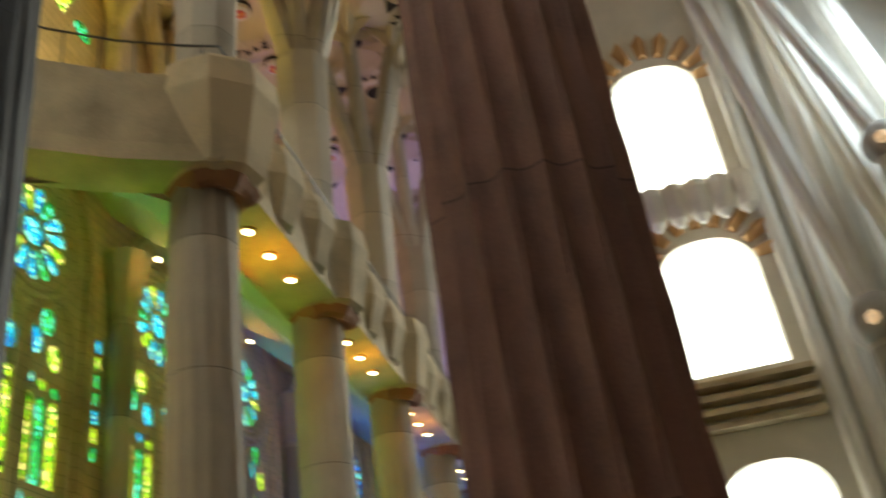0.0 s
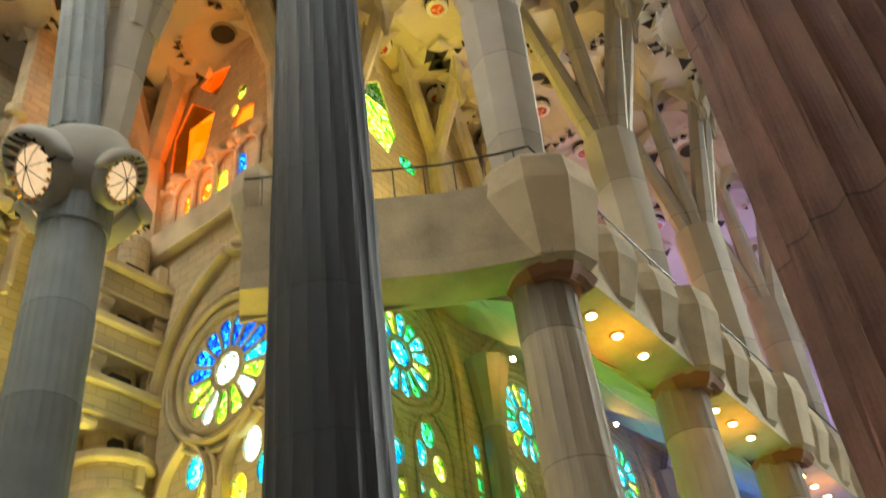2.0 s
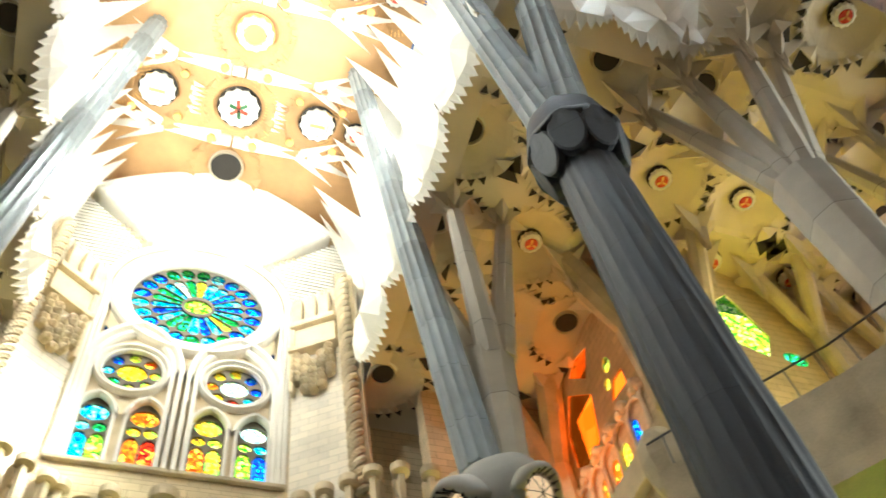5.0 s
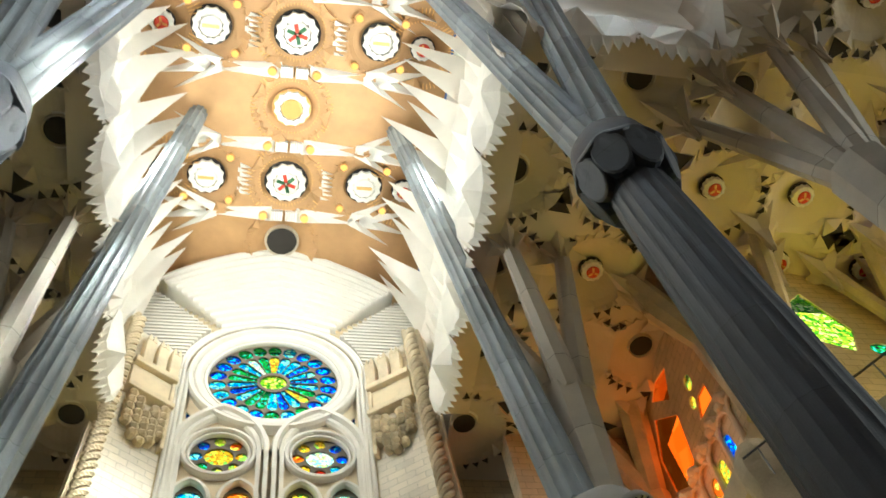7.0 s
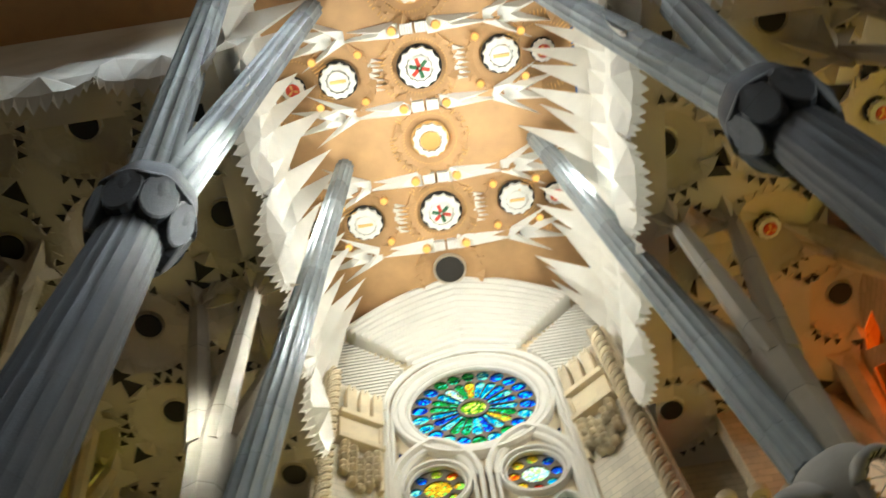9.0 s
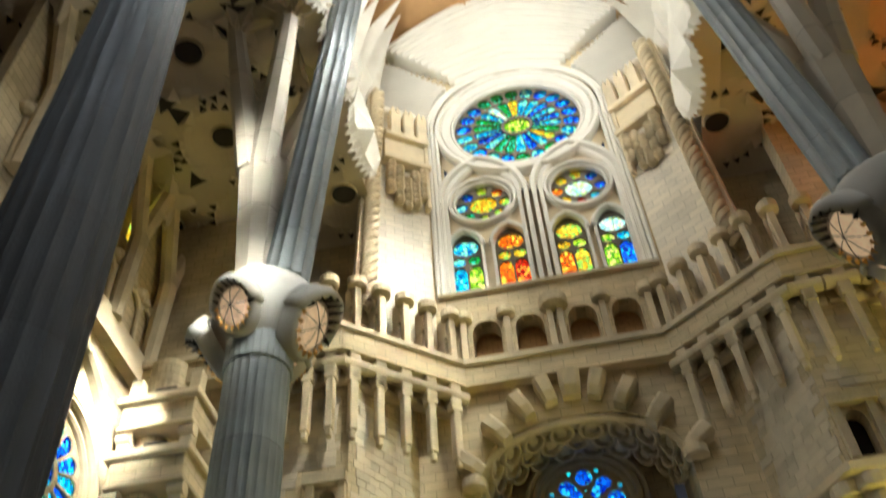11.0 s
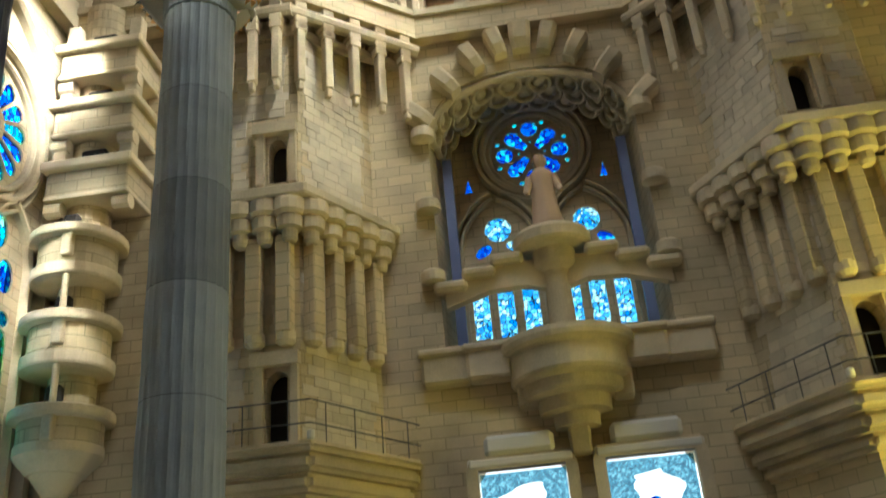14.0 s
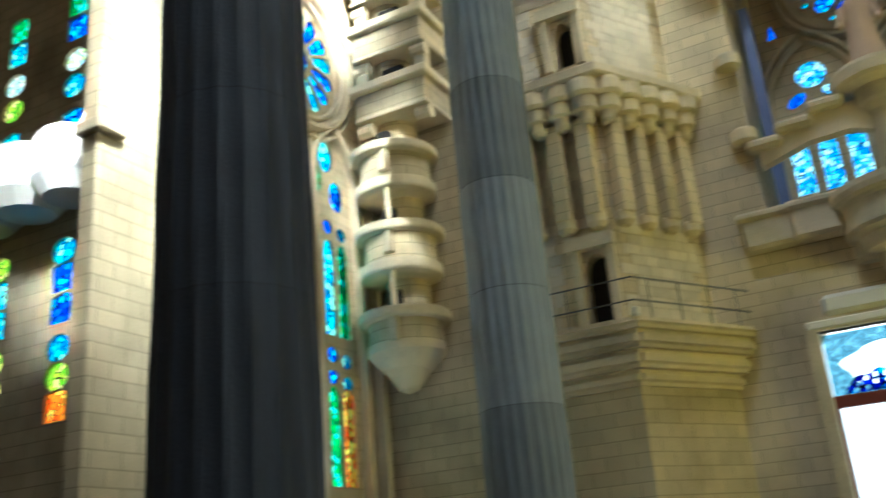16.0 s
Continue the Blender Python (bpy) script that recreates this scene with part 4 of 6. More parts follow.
# ---- the aisle walls with their windows ----
def window_lights(cu, cv, r, kind):
    """Lights of an aisle window: a rosette, clustered ovals and slim lancets below it; with their colours from top to foot."""
    hs, cs = [oval((cu, cv), r * 0.3, r * 0.3, 0, 14)], [{"warm": "pale", "green": "cyan", "blue": "blue"}[kind]]
    n = 15
    for i in range(n):
        a = 2 * math.pi * (i + 0.5) / n
        hs.append(petal((cu, cv), a, r * 0.4, r, r * 0.295))
        up = math.sin(a)
        cs.append({"warm": "blue" if up > 0.15 else ("cyan" if up > -0.1 else ("pale" if i % 3 == 0 else "lime")), "green": ("cyan", "cyan", "green", "cyan", "lime")[i % 5],
                   "blue": "blue" if i % 3 else "cyan"}[kind])
    pal = {"warm": ["pale", "cyan", "yellow", "lime", "orange", "yellow", "red"], "green": ["lime", "green", "cyan", "lime", "green", "lime", "yellow"],
           "blue": ["blue", "cyan", "green", "blue", "cyan", "green", "orange"]}[kind]
    for s in (-1, 1):
        c = cu + s * r * 0.66
        rows = [(0, -1.62, 0.3), (-0.3, -2.1, 0.28), (0.28, -2.28, 0.28)]
        for k, (du, dv, q) in enumerate(rows):
            hs.append(oval((c + du * r, cv + dv * r), q * r * 0.72, q * r, 0, 12))
            cs.append(pal[(k + (s > 0)) % 3])
        for k, du in enumerate((-0.38, 0, 0.38)):
            for v, q in ((-2.82, 0.13), (-4.95, 0.13), (-5.3, 0.12)):
                hs.append(oval((c + du * r, cv + v * r - 0.06 * k * r), 0.14 * r, q * r, 0, 8))
                cs.append(pal[(k + 1 + (s > 0)) % 5])
            hs.append(lancet(c + du * r, cv - 4.7 * r, cv - 3.1 * r, 0.15 * r))
            cs.append(pal[(k + 3) % 6])
            hs.append(lancet(c + du * r, cv - 7.0 * r, cv - 5.5 * r, 0.15 * r))
            cs.append(pal[(k + 4) % 7])
    return hs, cs


def gothic_frame(w, place, cu, cv, r, material, proud=1.0):
    """Ring and pointed mouldings of an aisle window."""
    bm = bmesh.new()
    for q, wd, o in ((1.12, 0.16, 0.2), (1.3, 0.2, 0.32), (1.48, 0.14, 0.2)):
        ring_moulding(bm, place, (cu, cv), q * r, wd, o * proud, 40)
    part("rosette_ring", bm, material, w)
    for s in (-1, 1):
        bm = bmesh.new()
        for q, o in ((0.62, 0.28), (0.74, 0.18)):
            ring_moulding(bm, place, (cu + s * r * 0.78 - 0.5 * r, cv - 2.1 * r), q * r + 0.5 * r, 0.14, o * proud, 12, 0, 62)
            ring_moulding(bm, place, (cu + s * r * 0.78 + 0.5 * r, cv - 2.1 * r), q * r + 0.5 * r, 0.14, o * proud, 12, 118, 180)
            for t in (-1, 1):
                u = cu + s * r * 0.78 + t * q * r
                vs = [place(u + a, v, b) for v in (1.0, cv - 2.1 * r) for a, b in ((-0.07, -o * proud), (0.07, -o * proud), (0.07, 0), (-0.07, 0))]
                rings(bm, [vs[:4], vs[4:]])
        part("arch_moulding", bm, material, w)
    bm = bmesh.new()
    for q, o in ((1.75, 0.4), (1.95, 0.25)):
        ring_moulding(bm, place, (cu - 1.0 * r, cv - 0.2 * r), (q + 1.0) * r, 0.18, o * proud, 18, 0, 68)
        ring_moulding(bm, place, (cu + 1.0 * r, cv - 0.2 * r), (q + 1.0) * r, 0.18, o * proud, 18, 112, 180)
        for t in (-1, 1):
            u = cu + t * q * r
            vs = [place(u + a, v, b) for v in (1.0, cv - 0.2 * r) for a, b in ((-0.09, -o * proud), (0.09, -o * proud), (0.09, 0), (-0.09, 0))]
            rings(bm, [vs[:4], vs[4:]])
    part("outer_arch", bm, material, w)


no = 3
for place, cu, cv, r, kind, u0, u1, nm, label in (
        (on_right, 18.1, 15.8, 1.75, "warm", NY, 22.9, "wall_east", "yellow-washed sandstone aisle wall"),
        (on_left, 19.0, 16.35, 1.75, "blue", 14.7, 22.9, "wall_west_aisle", "brightly lit sandstone aisle wall")):
    hs, cs = window_lights(cu, cv, r, kind)
    up_holes, up_cols = [], []
    if kind == "blue":
        up_holes = [[(19.55, 26.3), (20.45, 26.1), (20.5, 29.0), (19.7, 29.2)]]
        up_cols = ["yellow"]
    if kind == "warm":
        up_holes = [[(19.4, 28.35), (20.5, 29.6), (19.8, 29.9), (18.7, 29.5)], [(19.9, 25.5), (20.7, 25.1), (21.8, 25.9), (21.75, 27.6), (20.9, 29.0), (19.45, 27.5)], oval((18.0, 27.5), 0.26, 0.38),
                    oval((18.35, 26.75), 0.22, 0.3), [(17.35, 25.7), (18.5, 25.9), (18.0, 26.6), (17.3, 26.5)], lancet(20.5, 22.6, 24.1, 0.3), lancet(19.6, 22.6, 24.1, 0.3), lancet(18.8, 22.6, 24.1, 0.3), lancet(17.9, 22.6, 24.3, 0.3)]
        up_cols = ["amber", "amber", "yellow", "yellow", "amber", "orange", "orange", "yellow", "blue"]
    structure(nm, plate(bmesh.new(), [(u0, 0), (u1, 0), (u1, 30.5), (u0, 30.5)], hs + up_holes, place, 0, 0.1), STONE, label + " with a rosette window", "wall")
    big = [[(cu - 1.55 * r, cv - 7.3 * r), (cu + 1.55 * r, cv - 7.3 * r), (cu + 1.55 * r, 21.6), (cu - 1.55 * r, 21.6)]] + ([[(17.0, 22.3), (22.4, 22.3), (22.4, 30.2), (17.0, 30.2)]] if up_holes else [])
    structure("wall_core", plate(bmesh.new(), [(u0, 0), (u1, 0), (u1, 30.5), (u0, 30.5)], big, place, 0.104, 0.5), STONE, "rough stone core of the aisle wall", "wall")
    w = thing("window_%d" % no, "stained-glass aisle window with a petalled rosette over ovals and lancets", "window", "aisle windows", "structure")
    no += 1
    panes(w, place, hs + up_holes, cs + up_cols, 0.05)
    gothic_frame(w, place, cu, cv, r, ASHLAR)
    bm = bmesh.new()
    vs = [place(u, v, o) for v in (21.55, 22.6) for u, o in ((u0, -0.42), (u1, -0.42), (u1, 0.0), (u0, 0.0))]
    rings(bm, [vs[:4], vs[4:]])
    part("cornice", bm, ASHLAR, w)
    bx = 1.5
    backdrop("backdrop", [place(u0, 0.5, bx), place(u1, 0.5, bx), place(u1, 30, bx), place(u0, 30, bx)], DAYSIDE)

# nave aisle walls, right and left of the crossing
hs, cs, ws = [], [], []
for k, (c, kind) in enumerate(((18.6, "green"), (25.6, "green"), (32.6, "green"), (39.6, "blue"), (46.6, "blue"), (53.6, "blue"))):
    h, q = window_lights(c, 16.4, 1.5, kind)
    ws.append((c, h, q))
    hs += h
slots = [[(c + d, z), (c + d + 0.3, z), (c + d + 0.3, z + 0.46), (c + d, z + 0.46)] for c in (22.1, 29.1) for d in (-0.15,) for z in [4.0 + 0.56 * k for k in range(9)] + [10.6 + 0.56 * k for k in range(7)]]
green_up = [[(17.6, 25.6), (18.9, 25.0), (19.5, 26.4), (18.7, 28.8), (17.8, 28.0)], oval((20.0, 25.2), 0.5, 0.4), lancet(21.3, 20.2, 24, 0.3), oval((25.5, 25), 0.7, 1.6), oval((32.5, 25), 0.7, 1.6)]
structure("wall_nave_aisle", plate(bmesh.new(), [(RX - 0.02, 0), (60, 0), (60, 30.5), (RX - 0.02, 30.5)], hs + green_up + slots, on_nave, 0, 0.1), STONE, "sandstone nave aisle wall washed by coloured light", "wall")
structure("wall_core", plate(bmesh.new(), [(RX, 0), (60, 0), (60, 30.5), (RX, 30.5)], [[(15.6, 3.4), (58, 3.4), (58, 19.4), (15.6, 19.4)], [(16.8, 19.8), (34, 19.8), (34, 29.6), (16.8, 29.6)]], on_nave, 0.104, 0.5), STONE, "rough stone core of the aisle wall", "wall")
for c, h, q in ws:
    w = thing("window_%d" % no, "green and blue stained-glass aisle window with rosette, ovals and lancets", "window", "aisle windows", "structure")
    no += 1
    panes(w, on_nave, h, q, 0.05)
    gothic_frame(w, on_nave, c, 16.4, 1.5, STONE, 0.3)
w = thing("window_%d" % no, "upper green and yellow stained-glass lights of the aisle", "window", "aisle windows", "structure")
no += 1
panes(w, on_nave, slots, ["green", "green", "lime", "cyan"] * (len(slots) // 4), 0.05)
panes(w, on_nave, green_up, ["lime", "green", "cyan", "yellow", "orange"], 0.05)
backdrop("backdrop", [(RX + 2, NY + 1.5, 0.5), (60, NY + 1.5, 0.5), (60, NY + 1.5, 30), (RX + 2, NY + 1.5, 30)], DAYSIDE)

lh, lc = [], []
for c in (-21.0, -18.6):
    for z, col in ((6.2, "orange"), (6.9, "lime"), (7.6, "cyan"), (8.6, "blue"), (9.4, "blue"), (10.1, "cyan"), (12.9, "blue"), (13.7, "blue"), (14.8, "cyan"), (15.6, "pale"), (16.6, "blue"), (17.4, "green")):
        lh.append(oval((c, z), 0.42, 0.36, 0, 10) if col in ("cyan", "pale", "lime") else [(c - 0.36, z - 0.38), (c + 0.36, z - 0.38), (c + 0.36, z + 0.3), (c + 0.1, z + 0.4), (c - 0.36, z + 0.3)])
        lc.append(col if c > -20 else {"blue": "cyan", "cyan": "lime", "pale": "pale"}.get(col, col))
structure("wall_left_nave", plate(bmesh.new(), [(-40, 0), (LX - 0.02, 0), (LX - 0.02, 30.5), (-40, 30.5)], lh, on_nave, 0, 0.1), STONE, "unlit nave aisle wall with small coloured lights", "wall")
w = thing("window_%d" % no, "slim stained-glass lights in a shaded aisle wall", "window", "aisle windows", "structure")
panes(w, on_nave, lh, lc, 0.05)
backdrop("backdrop", [(-40, NY + 1.5, 0.5), (-15, NY + 1.5, 0.5), (-15, NY + 1.5, 30), (-40, NY + 1.5, 30)], DAY)
pier = thing("pier", "pale stone pier in laid courses between aisle windows", "pier")
part("shaft", box(bmesh.new(), LX - 0.42, LX + 0.03, 11.9, 14.68, 0, 30, 0.03), STONE, pier)
part("ledge", box(bmesh.new(), LX - 0.5, LX + 0.25, 11.75, 12.5, 10.9, 11.2, 0.04), ASHLAR, pier)
bandl = thing("gallery_band", "bright scalloped stone gallery band across the aisle", "balcony")
for k in range(8):
    bm = bmesh.new()
    lathe(bm, [(0.7, 10.9), (1.0, 11.3), (1.0, 12.3), (0.9, 12.5)], 12, (-15.8 - 1.6 * k, 13.9))
    part("bulge", bm, WHITE, bandl)
bm = bmesh.new()
box(bm, -40, LX - 0.45, 13.6, 14.6, 11.2, 12.5)
part("parapet", bm, WHITE, bandl)

# return walls beside the towers, with the winding stair's balconies
for s, x0, x1 in ((-1, LX, -9.1), (1, 9.1, RX)):
    structure("wall_return", box(bmesh.new(), x0, x1, 22.6, 23.4, 0, 30), STONE, "sandstone return wall beside the stair tower", "wall")
    cx, hw = (-12.6, 1.36) if s < 0 else (13.45, 1.46)
    rx, ry = (-13.0 if s < 0 else 13.7), 21.75
    st = thing("stair_balconies", "stack of stone stair balconies, square above and round below", "stair", "winding stairs")
    part("stair_core", lathe(bmesh.new(), [(0.5, 7.5), (0.62, 7.9), (0.64, 22)], 20, (rx, 22.1)), STONE, st)
    for z in (8.7, 11.2, 13.7):
        part("round_slab", lathe(bmesh.new(), [(1.1, z - 0.3), (1.29, z - 0.27), (1.32, z - 0.22), (1.32, z - 0.04), (1.28, z)], 28, (rx, ry)), ASHLAR, st)
        part("round_parapet", lathe(bmesh.new(), [(1.06, z - 1.15), (1.06, z - 0.28)], 28, (rx, ry)), STONE, st)
        if z > 9:
            part("round_foot", lathe(bmesh.new(), [(0.95, z - 1.48), (1.17, z - 1.44), (1.2, z - 1.38), (1.2, z - 1.12), (1.06, z - 1.08)], 28, (rx, ry)), ASHLAR, st)
            part("stair_post", limb(bmesh.new(), (rx + 0.25, ry - 0.98, z - 2.5), (rx + 0.25, ry - 0.98, z - 1.45), 0.09, 0.09, 0, steps=1, seg=8), ASHLAR, st)
        part("bracket", box(bmesh.new(), rx + 0.1, rx + 0.4, ry - 1.17, ry - 0.9, z - 0.95, z - 0.25, 0.04), ASHLAR, st)
        # solid dark box in place of a shaded opening
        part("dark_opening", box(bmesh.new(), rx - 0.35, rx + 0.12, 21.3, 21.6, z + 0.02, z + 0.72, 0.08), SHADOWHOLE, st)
    part("cone_foot", lathe(bmesh.new(), [(0.1, 6.5), (0.3, 6.6), (0.66, 7.1), (0.72, 7.12), (1.06, 7.5), (1.1, 7.55), (1.1, 7.8)], 24, (rx, ry)), ASHLAR, st)
    for z in (15.95, 18.05, 20.1):
        bm = bmesh.new()
        box(bm, cx - hw, cx + hw, 20.85, 22.7, z - 0.3, z, 0.05)
        part("square_slab", bm, ASHLAR, st)
        part("square_parapet", box(bmesh.new(), cx - hw + 0.16, cx + hw - 0.16, 21.05, 22.7, z - 1.1, z - 0.3, 0.04), STONE, st)
        part("square_foot", box(bmesh.new(), cx - hw + 0.12, cx + hw - 0.12, 21.0, 22.7, z - 1.22, z - 1.08, 0.03), ASHLAR, st)
        for t in (-1, 1):
            part("stair_post", box(bmesh.new(), cx + t * 1.0 - 0.2, cx + t * 1.0 + 0.2, 21.2, 21.6, z - 0.02, z + 0.9, 0.03), ASHLAR, st)
            part("corbel", limb(bmesh.new(), (cx + t * 1.0 - 0.24, 21.3, z - 1.42), (cx + t * 1.0 + 0.24, 21.3, z - 1.42), 0.22, 0.22, 0, steps=1, seg=10), ASHLAR, st)
        # dark boxes again paint the shade of the opening and the slit
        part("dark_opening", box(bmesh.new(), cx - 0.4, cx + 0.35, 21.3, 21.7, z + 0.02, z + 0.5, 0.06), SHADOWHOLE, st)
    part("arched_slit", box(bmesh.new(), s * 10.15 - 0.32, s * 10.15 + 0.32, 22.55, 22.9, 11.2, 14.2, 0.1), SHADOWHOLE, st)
    part("slit_ledge", box(bmesh.new(), s * 10.15 - 0.5, s * 10.15 + 0.5, 22.2, 22.7, 10.8, 11.1, 0.08), ASHLAR, st)


# ---- columns ----
def lamp_eye(parent, at, ang, size=1.0):
    """One oval lamp in a carved eye: lid, lashes, glowing lens and wire cage."""
    turn = Matrix.Translation(at) @ Matrix.Rotation(ang, 4, "Z") @ Matrix.Rotation(radians(24), 4, "Y") @ Matrix.Scale(size, 4)
    bm = bmesh.new()
    loops = []
    for d, r in ((-0.35, 0.86), (0.02, 0.84), (0.1, 0.72), (0.05, 0.62), (-0.1, 0.58)):
        loops.append([turn @ Vector((d, r * 0.78 * math.cos(a), r * math.sin(a))) for a in [2 * math.pi * i / 28 for i in range(28)]])
    rings(bm, loops, cap=False)
    eye = part("lamp_eye", bm, KNOT, parent, smooth=True)
    bm = bmesh.new()
    rings(bm, [[turn @ Vector((d, r * 0.78 * math.cos(a), r * math.sin(a))) for a in [2 * math.pi * i / 24 for i in range(24)]] for d, r in ((0.0, 0.58), (0.12, 0.5), (0.17, 0.25), (0.18, 0.05))])
    part("lens", bm, LAMPGLASS, eye, "glowing oval lens")
    lid = []
    for i in range(15):
        a = math.pi * i / 14
        out = 0.1 + 0.3 * math.sin(a)
        lid.append([turn @ Vector((d, q * 0.78 * math.cos(a), q * math.sin(a))) for d, q in ((0.08, 0.64), (out, 0.68), (out + 0.03, 0.8), (out * 0.5, 0.98), (-0.3, 1.02), (-0.3, 0.7))])
    part("eyelid", rings(bmesh.new(), lid), KNOT, eye, "carved stone lid over the lamp", smooth=True)
    for k in range(18):
        bm = bmesh.new()
        a = 2 * math.pi * k / 18
        p = [turn @ Vector((0.1, q * 0.78 * math.cos(a + da), q * math.sin(a + da))) for q, da in ((0.6, -0.12), (0.6, 0.12), (0.78 if k > 8 else 0.96, 0))]
        tip = turn @ Vector((0.2 if k > 8 else 0.2 + 0.32 * math.sin(a), 0.66 * 0.78 * math.cos(a), 0.66 * math.sin(a)))
        vs = [bm.verts.new(q) for q in (*p, tip)]
        for i, j, q in ((0, 1, 3), (1, 2, 3), (2, 0, 3), (0, 1, 2)):
            bm.faces.new((vs[i], vs[j], vs[q]))
        part("rim_tooth", bm, GILT if k % 18 > 8 else IRON, eye)
    for k in range(4):
        a = math.pi * k / 4
        pts = [turn @ Vector((0.1 + 0.14 * (1 - t * t), 0.62 * 0.78 * t * math.cos(a), 0.62 * t * math.sin(a))) for t in (-1, -0.6, 0, 0.6, 1)]
        part("cage_wire", tube(bmesh.new(), pts, 0.012, 4), IRON, eye)


def lobed(c, rx, rz, n, amp, seg=48, rows=20, ph=0.0):
    loops = []
    for j in range(1, rows):
        b = math.pi * j / rows
        loops.append([(c[0] + rx * math.sin(b) * (1 + amp * math.cos(n * (2 * math.pi * i / seg - ph)) * math.sin(b)) * math.cos(2 * math.pi * i / seg),
                       c[1] + rx * math.sin(b) * (1 + amp * math.cos(n * (2 * math.pi * i / seg - ph)) * math.sin(b)) * math.sin(2 * math.pi * i / seg), c[2] - rz * math.cos(b)) for i in range(seg)])
    return rings(bmesh.new(), loops)


def star_leaves(parent, p, r=1.1, n=5, mat_=None):
    """Pointed stone leaves where a limb meets the vault."""
    for k in range(n):
        a = 2 * math.pi * (k + 0.3) / n
        d, e = Vector((math.cos(a), math.sin(a), 0)), Vector((-math.sin(a), math.cos(a), 0))
        bm = bmesh.new()
        b = Vector(p)
        pts = [b + d * 0.1 + Vector((0, 0, -1.3)), b + e * 0.42 + Vector((0, 0, 0.1)), b - e * 0.42 + Vector((0, 0, 0.1)), b + d * r + Vector((0, 0, 0.75)), b + d * 0.25 + Vector((0, 0, -0.3))]
        vs = [bm.verts.new(q) for q in pts]
        for i in ((0, 1, 4), (0, 4, 2), (1, 3, 4), (4, 3, 2), (1, 2, 3), (0, 2, 1)):
            bm.faces.new([vs[q] for q in i])
        part("star_leaf", bm, mat_ or VAULT, parent)


def column_base(parent, x, y, r, material):
    part("base", lathe(bmesh.new(), [(r * 1.5, 0), (r * 1.5, 0.25), (r * 1.25, 0.5), (r * 1.2, 1.0), (r * 1.02, 1.3)], 24, (x, y)), material, parent)


# basalt columns with a dark scaled knot
for s, x in ((1, 7.84), (-1, -7.25)):
    y = 7.8
    c = thing("basalt_column", "dark fluted basalt column with a scaled oval knot and branching limbs", "column", "basalt columns")
    column_base(c, x, y, 0.9, BASALT)
    part("shaft", limb(bmesh.new(), (x, y, 1.2), (x, y, 20.9), 0.96, 0.76, 20, 0.045, 30, 100, 0.5), BASALT, c)
    part("knot", lobed((x, y, 21.9), 1.2, 1.95, 8, 0.025), BASALT, c, smooth=True)
    for row, (zc, tilt, nn, rr) in enumerate(((21.05, -12, 8, 1.0), (22.2, 20, 8, 0.95))):
        for k in range(nn):
            a = 2 * math.pi * (k + 0.5 * row) / nn
            loops = []
            for d, q in ((-0.12, 1.0), (0.06, 0.97), (0.09, 0.88), (0.09, 0.5), (0.09, 0.1)):
                loops.append([Vector((d, q * 0.47 * math.cos(t), q * 0.86 * math.sin(t))) for t in [2 * math.pi * i / 18 for i in range(18)]])
            m = Matrix.Translation((x + rr * math.cos(a), y + rr * math.sin(a), zc)) @ Matrix.Rotation(a, 4, "Z") @ Matrix.Rotation(radians(-tilt), 4, "Y")
            bm = rings(bmesh.new(), [[m @ p for p in lp] for lp in loops])
            part("scale", bm, BASALT, c)
    part("fluted_limb", limb(bmesh.new(), (x - 0.35 * s, y, 23.0), (x - 2.8 * s, y, 44.6), 0.62, 0.5, 12, 0.14, 14), GRANITE, c)
    part("fluted_limb", limb(bmesh.new(), (x + 0.1 * s, y - 0.3, 23.2), (x + 0.1 * s, y - 3.2, 44.6), 0.62, 0.5, 12, 0.14, 14), GRANITE, c)
    part("side_limb", limb(bmesh.new(), (x + 0.5 * s, y + 0.2, 23.0), (x + 2.5 * s, y + 1.2, 30.2), 0.3, 0.24, 0, steps=4, seg=8), SAND, c)

# granite columns with lamp knots
for s, x in ((1, 7.93), (-1, -7.18)):
    y = 15.6
    c = thing("granite_column", "grey fluted granite column with a swollen knot holding oval lamps", "column", "granite columns")
    column_base(c, x, y, 0.8, GRANITE)
    part("shaft", limb(bmesh.new(), (x, y, 1.2), (x, y, 15.4), 0.82, 0.76, 24, 0.05, 30, 96, 0.4), GRANITE, c)
    part("collar", limb(bmesh.new(), (x, y, 15.4), (x, y, 16.5), 0.8, 0.82, 32, 0.02, 2), GRANITE, c)
    part("knot", lobed((x, y, 17.2), 1.28, 1.38, 4, 0.08, ph=radians(-100 if s < 0 else -80)), KNOT, c, smooth=True)
    for k in range(4):
        a = radians((-100 if s < 0 else -80) + 90 * k)
        lamp_eye(c, (x + 1.3 * math.cos(a), y + 1.3 * math.sin(a), 16.45), a, 0.82 if k % 2 == 0 else 1.08)
    part("fluted_limb", limb(bmesh.new(), (x - 0.45 * s, y, 18.3), (x - 2.8 * s, y, 44.6), 0.6, 0.46, 12, 0.14, 16), GRANITE, c)
    fork = Vector((x + 0.55 * s, y, 22.9))
    part("smooth_trunk", limb(bmesh.new(), (x + 0.4 * s, y, 18.2), fork + Vector((0.05 * s, 0, 0.4)), 0.5, 0.74, 0, steps=3, seg=8), SAND, c)
    for dx, dy in ((-0.25, -1.5), (1.65, -1.3), (-0.2, 1.5), (1.7, 1.6)):
        end = Vector((x + dx * s, y + dy, 29.2))
        part("smooth_limb", limb(bmesh.new(), fork + Vector((dx * 0.18 * s, dy * 0.18, 0)), end, 0.46, 0.3, 0, steps=3, seg=8), SAND, c)
        star_leaves(c, end + Vector((0, 0, 0.55)), 1.5, 6)

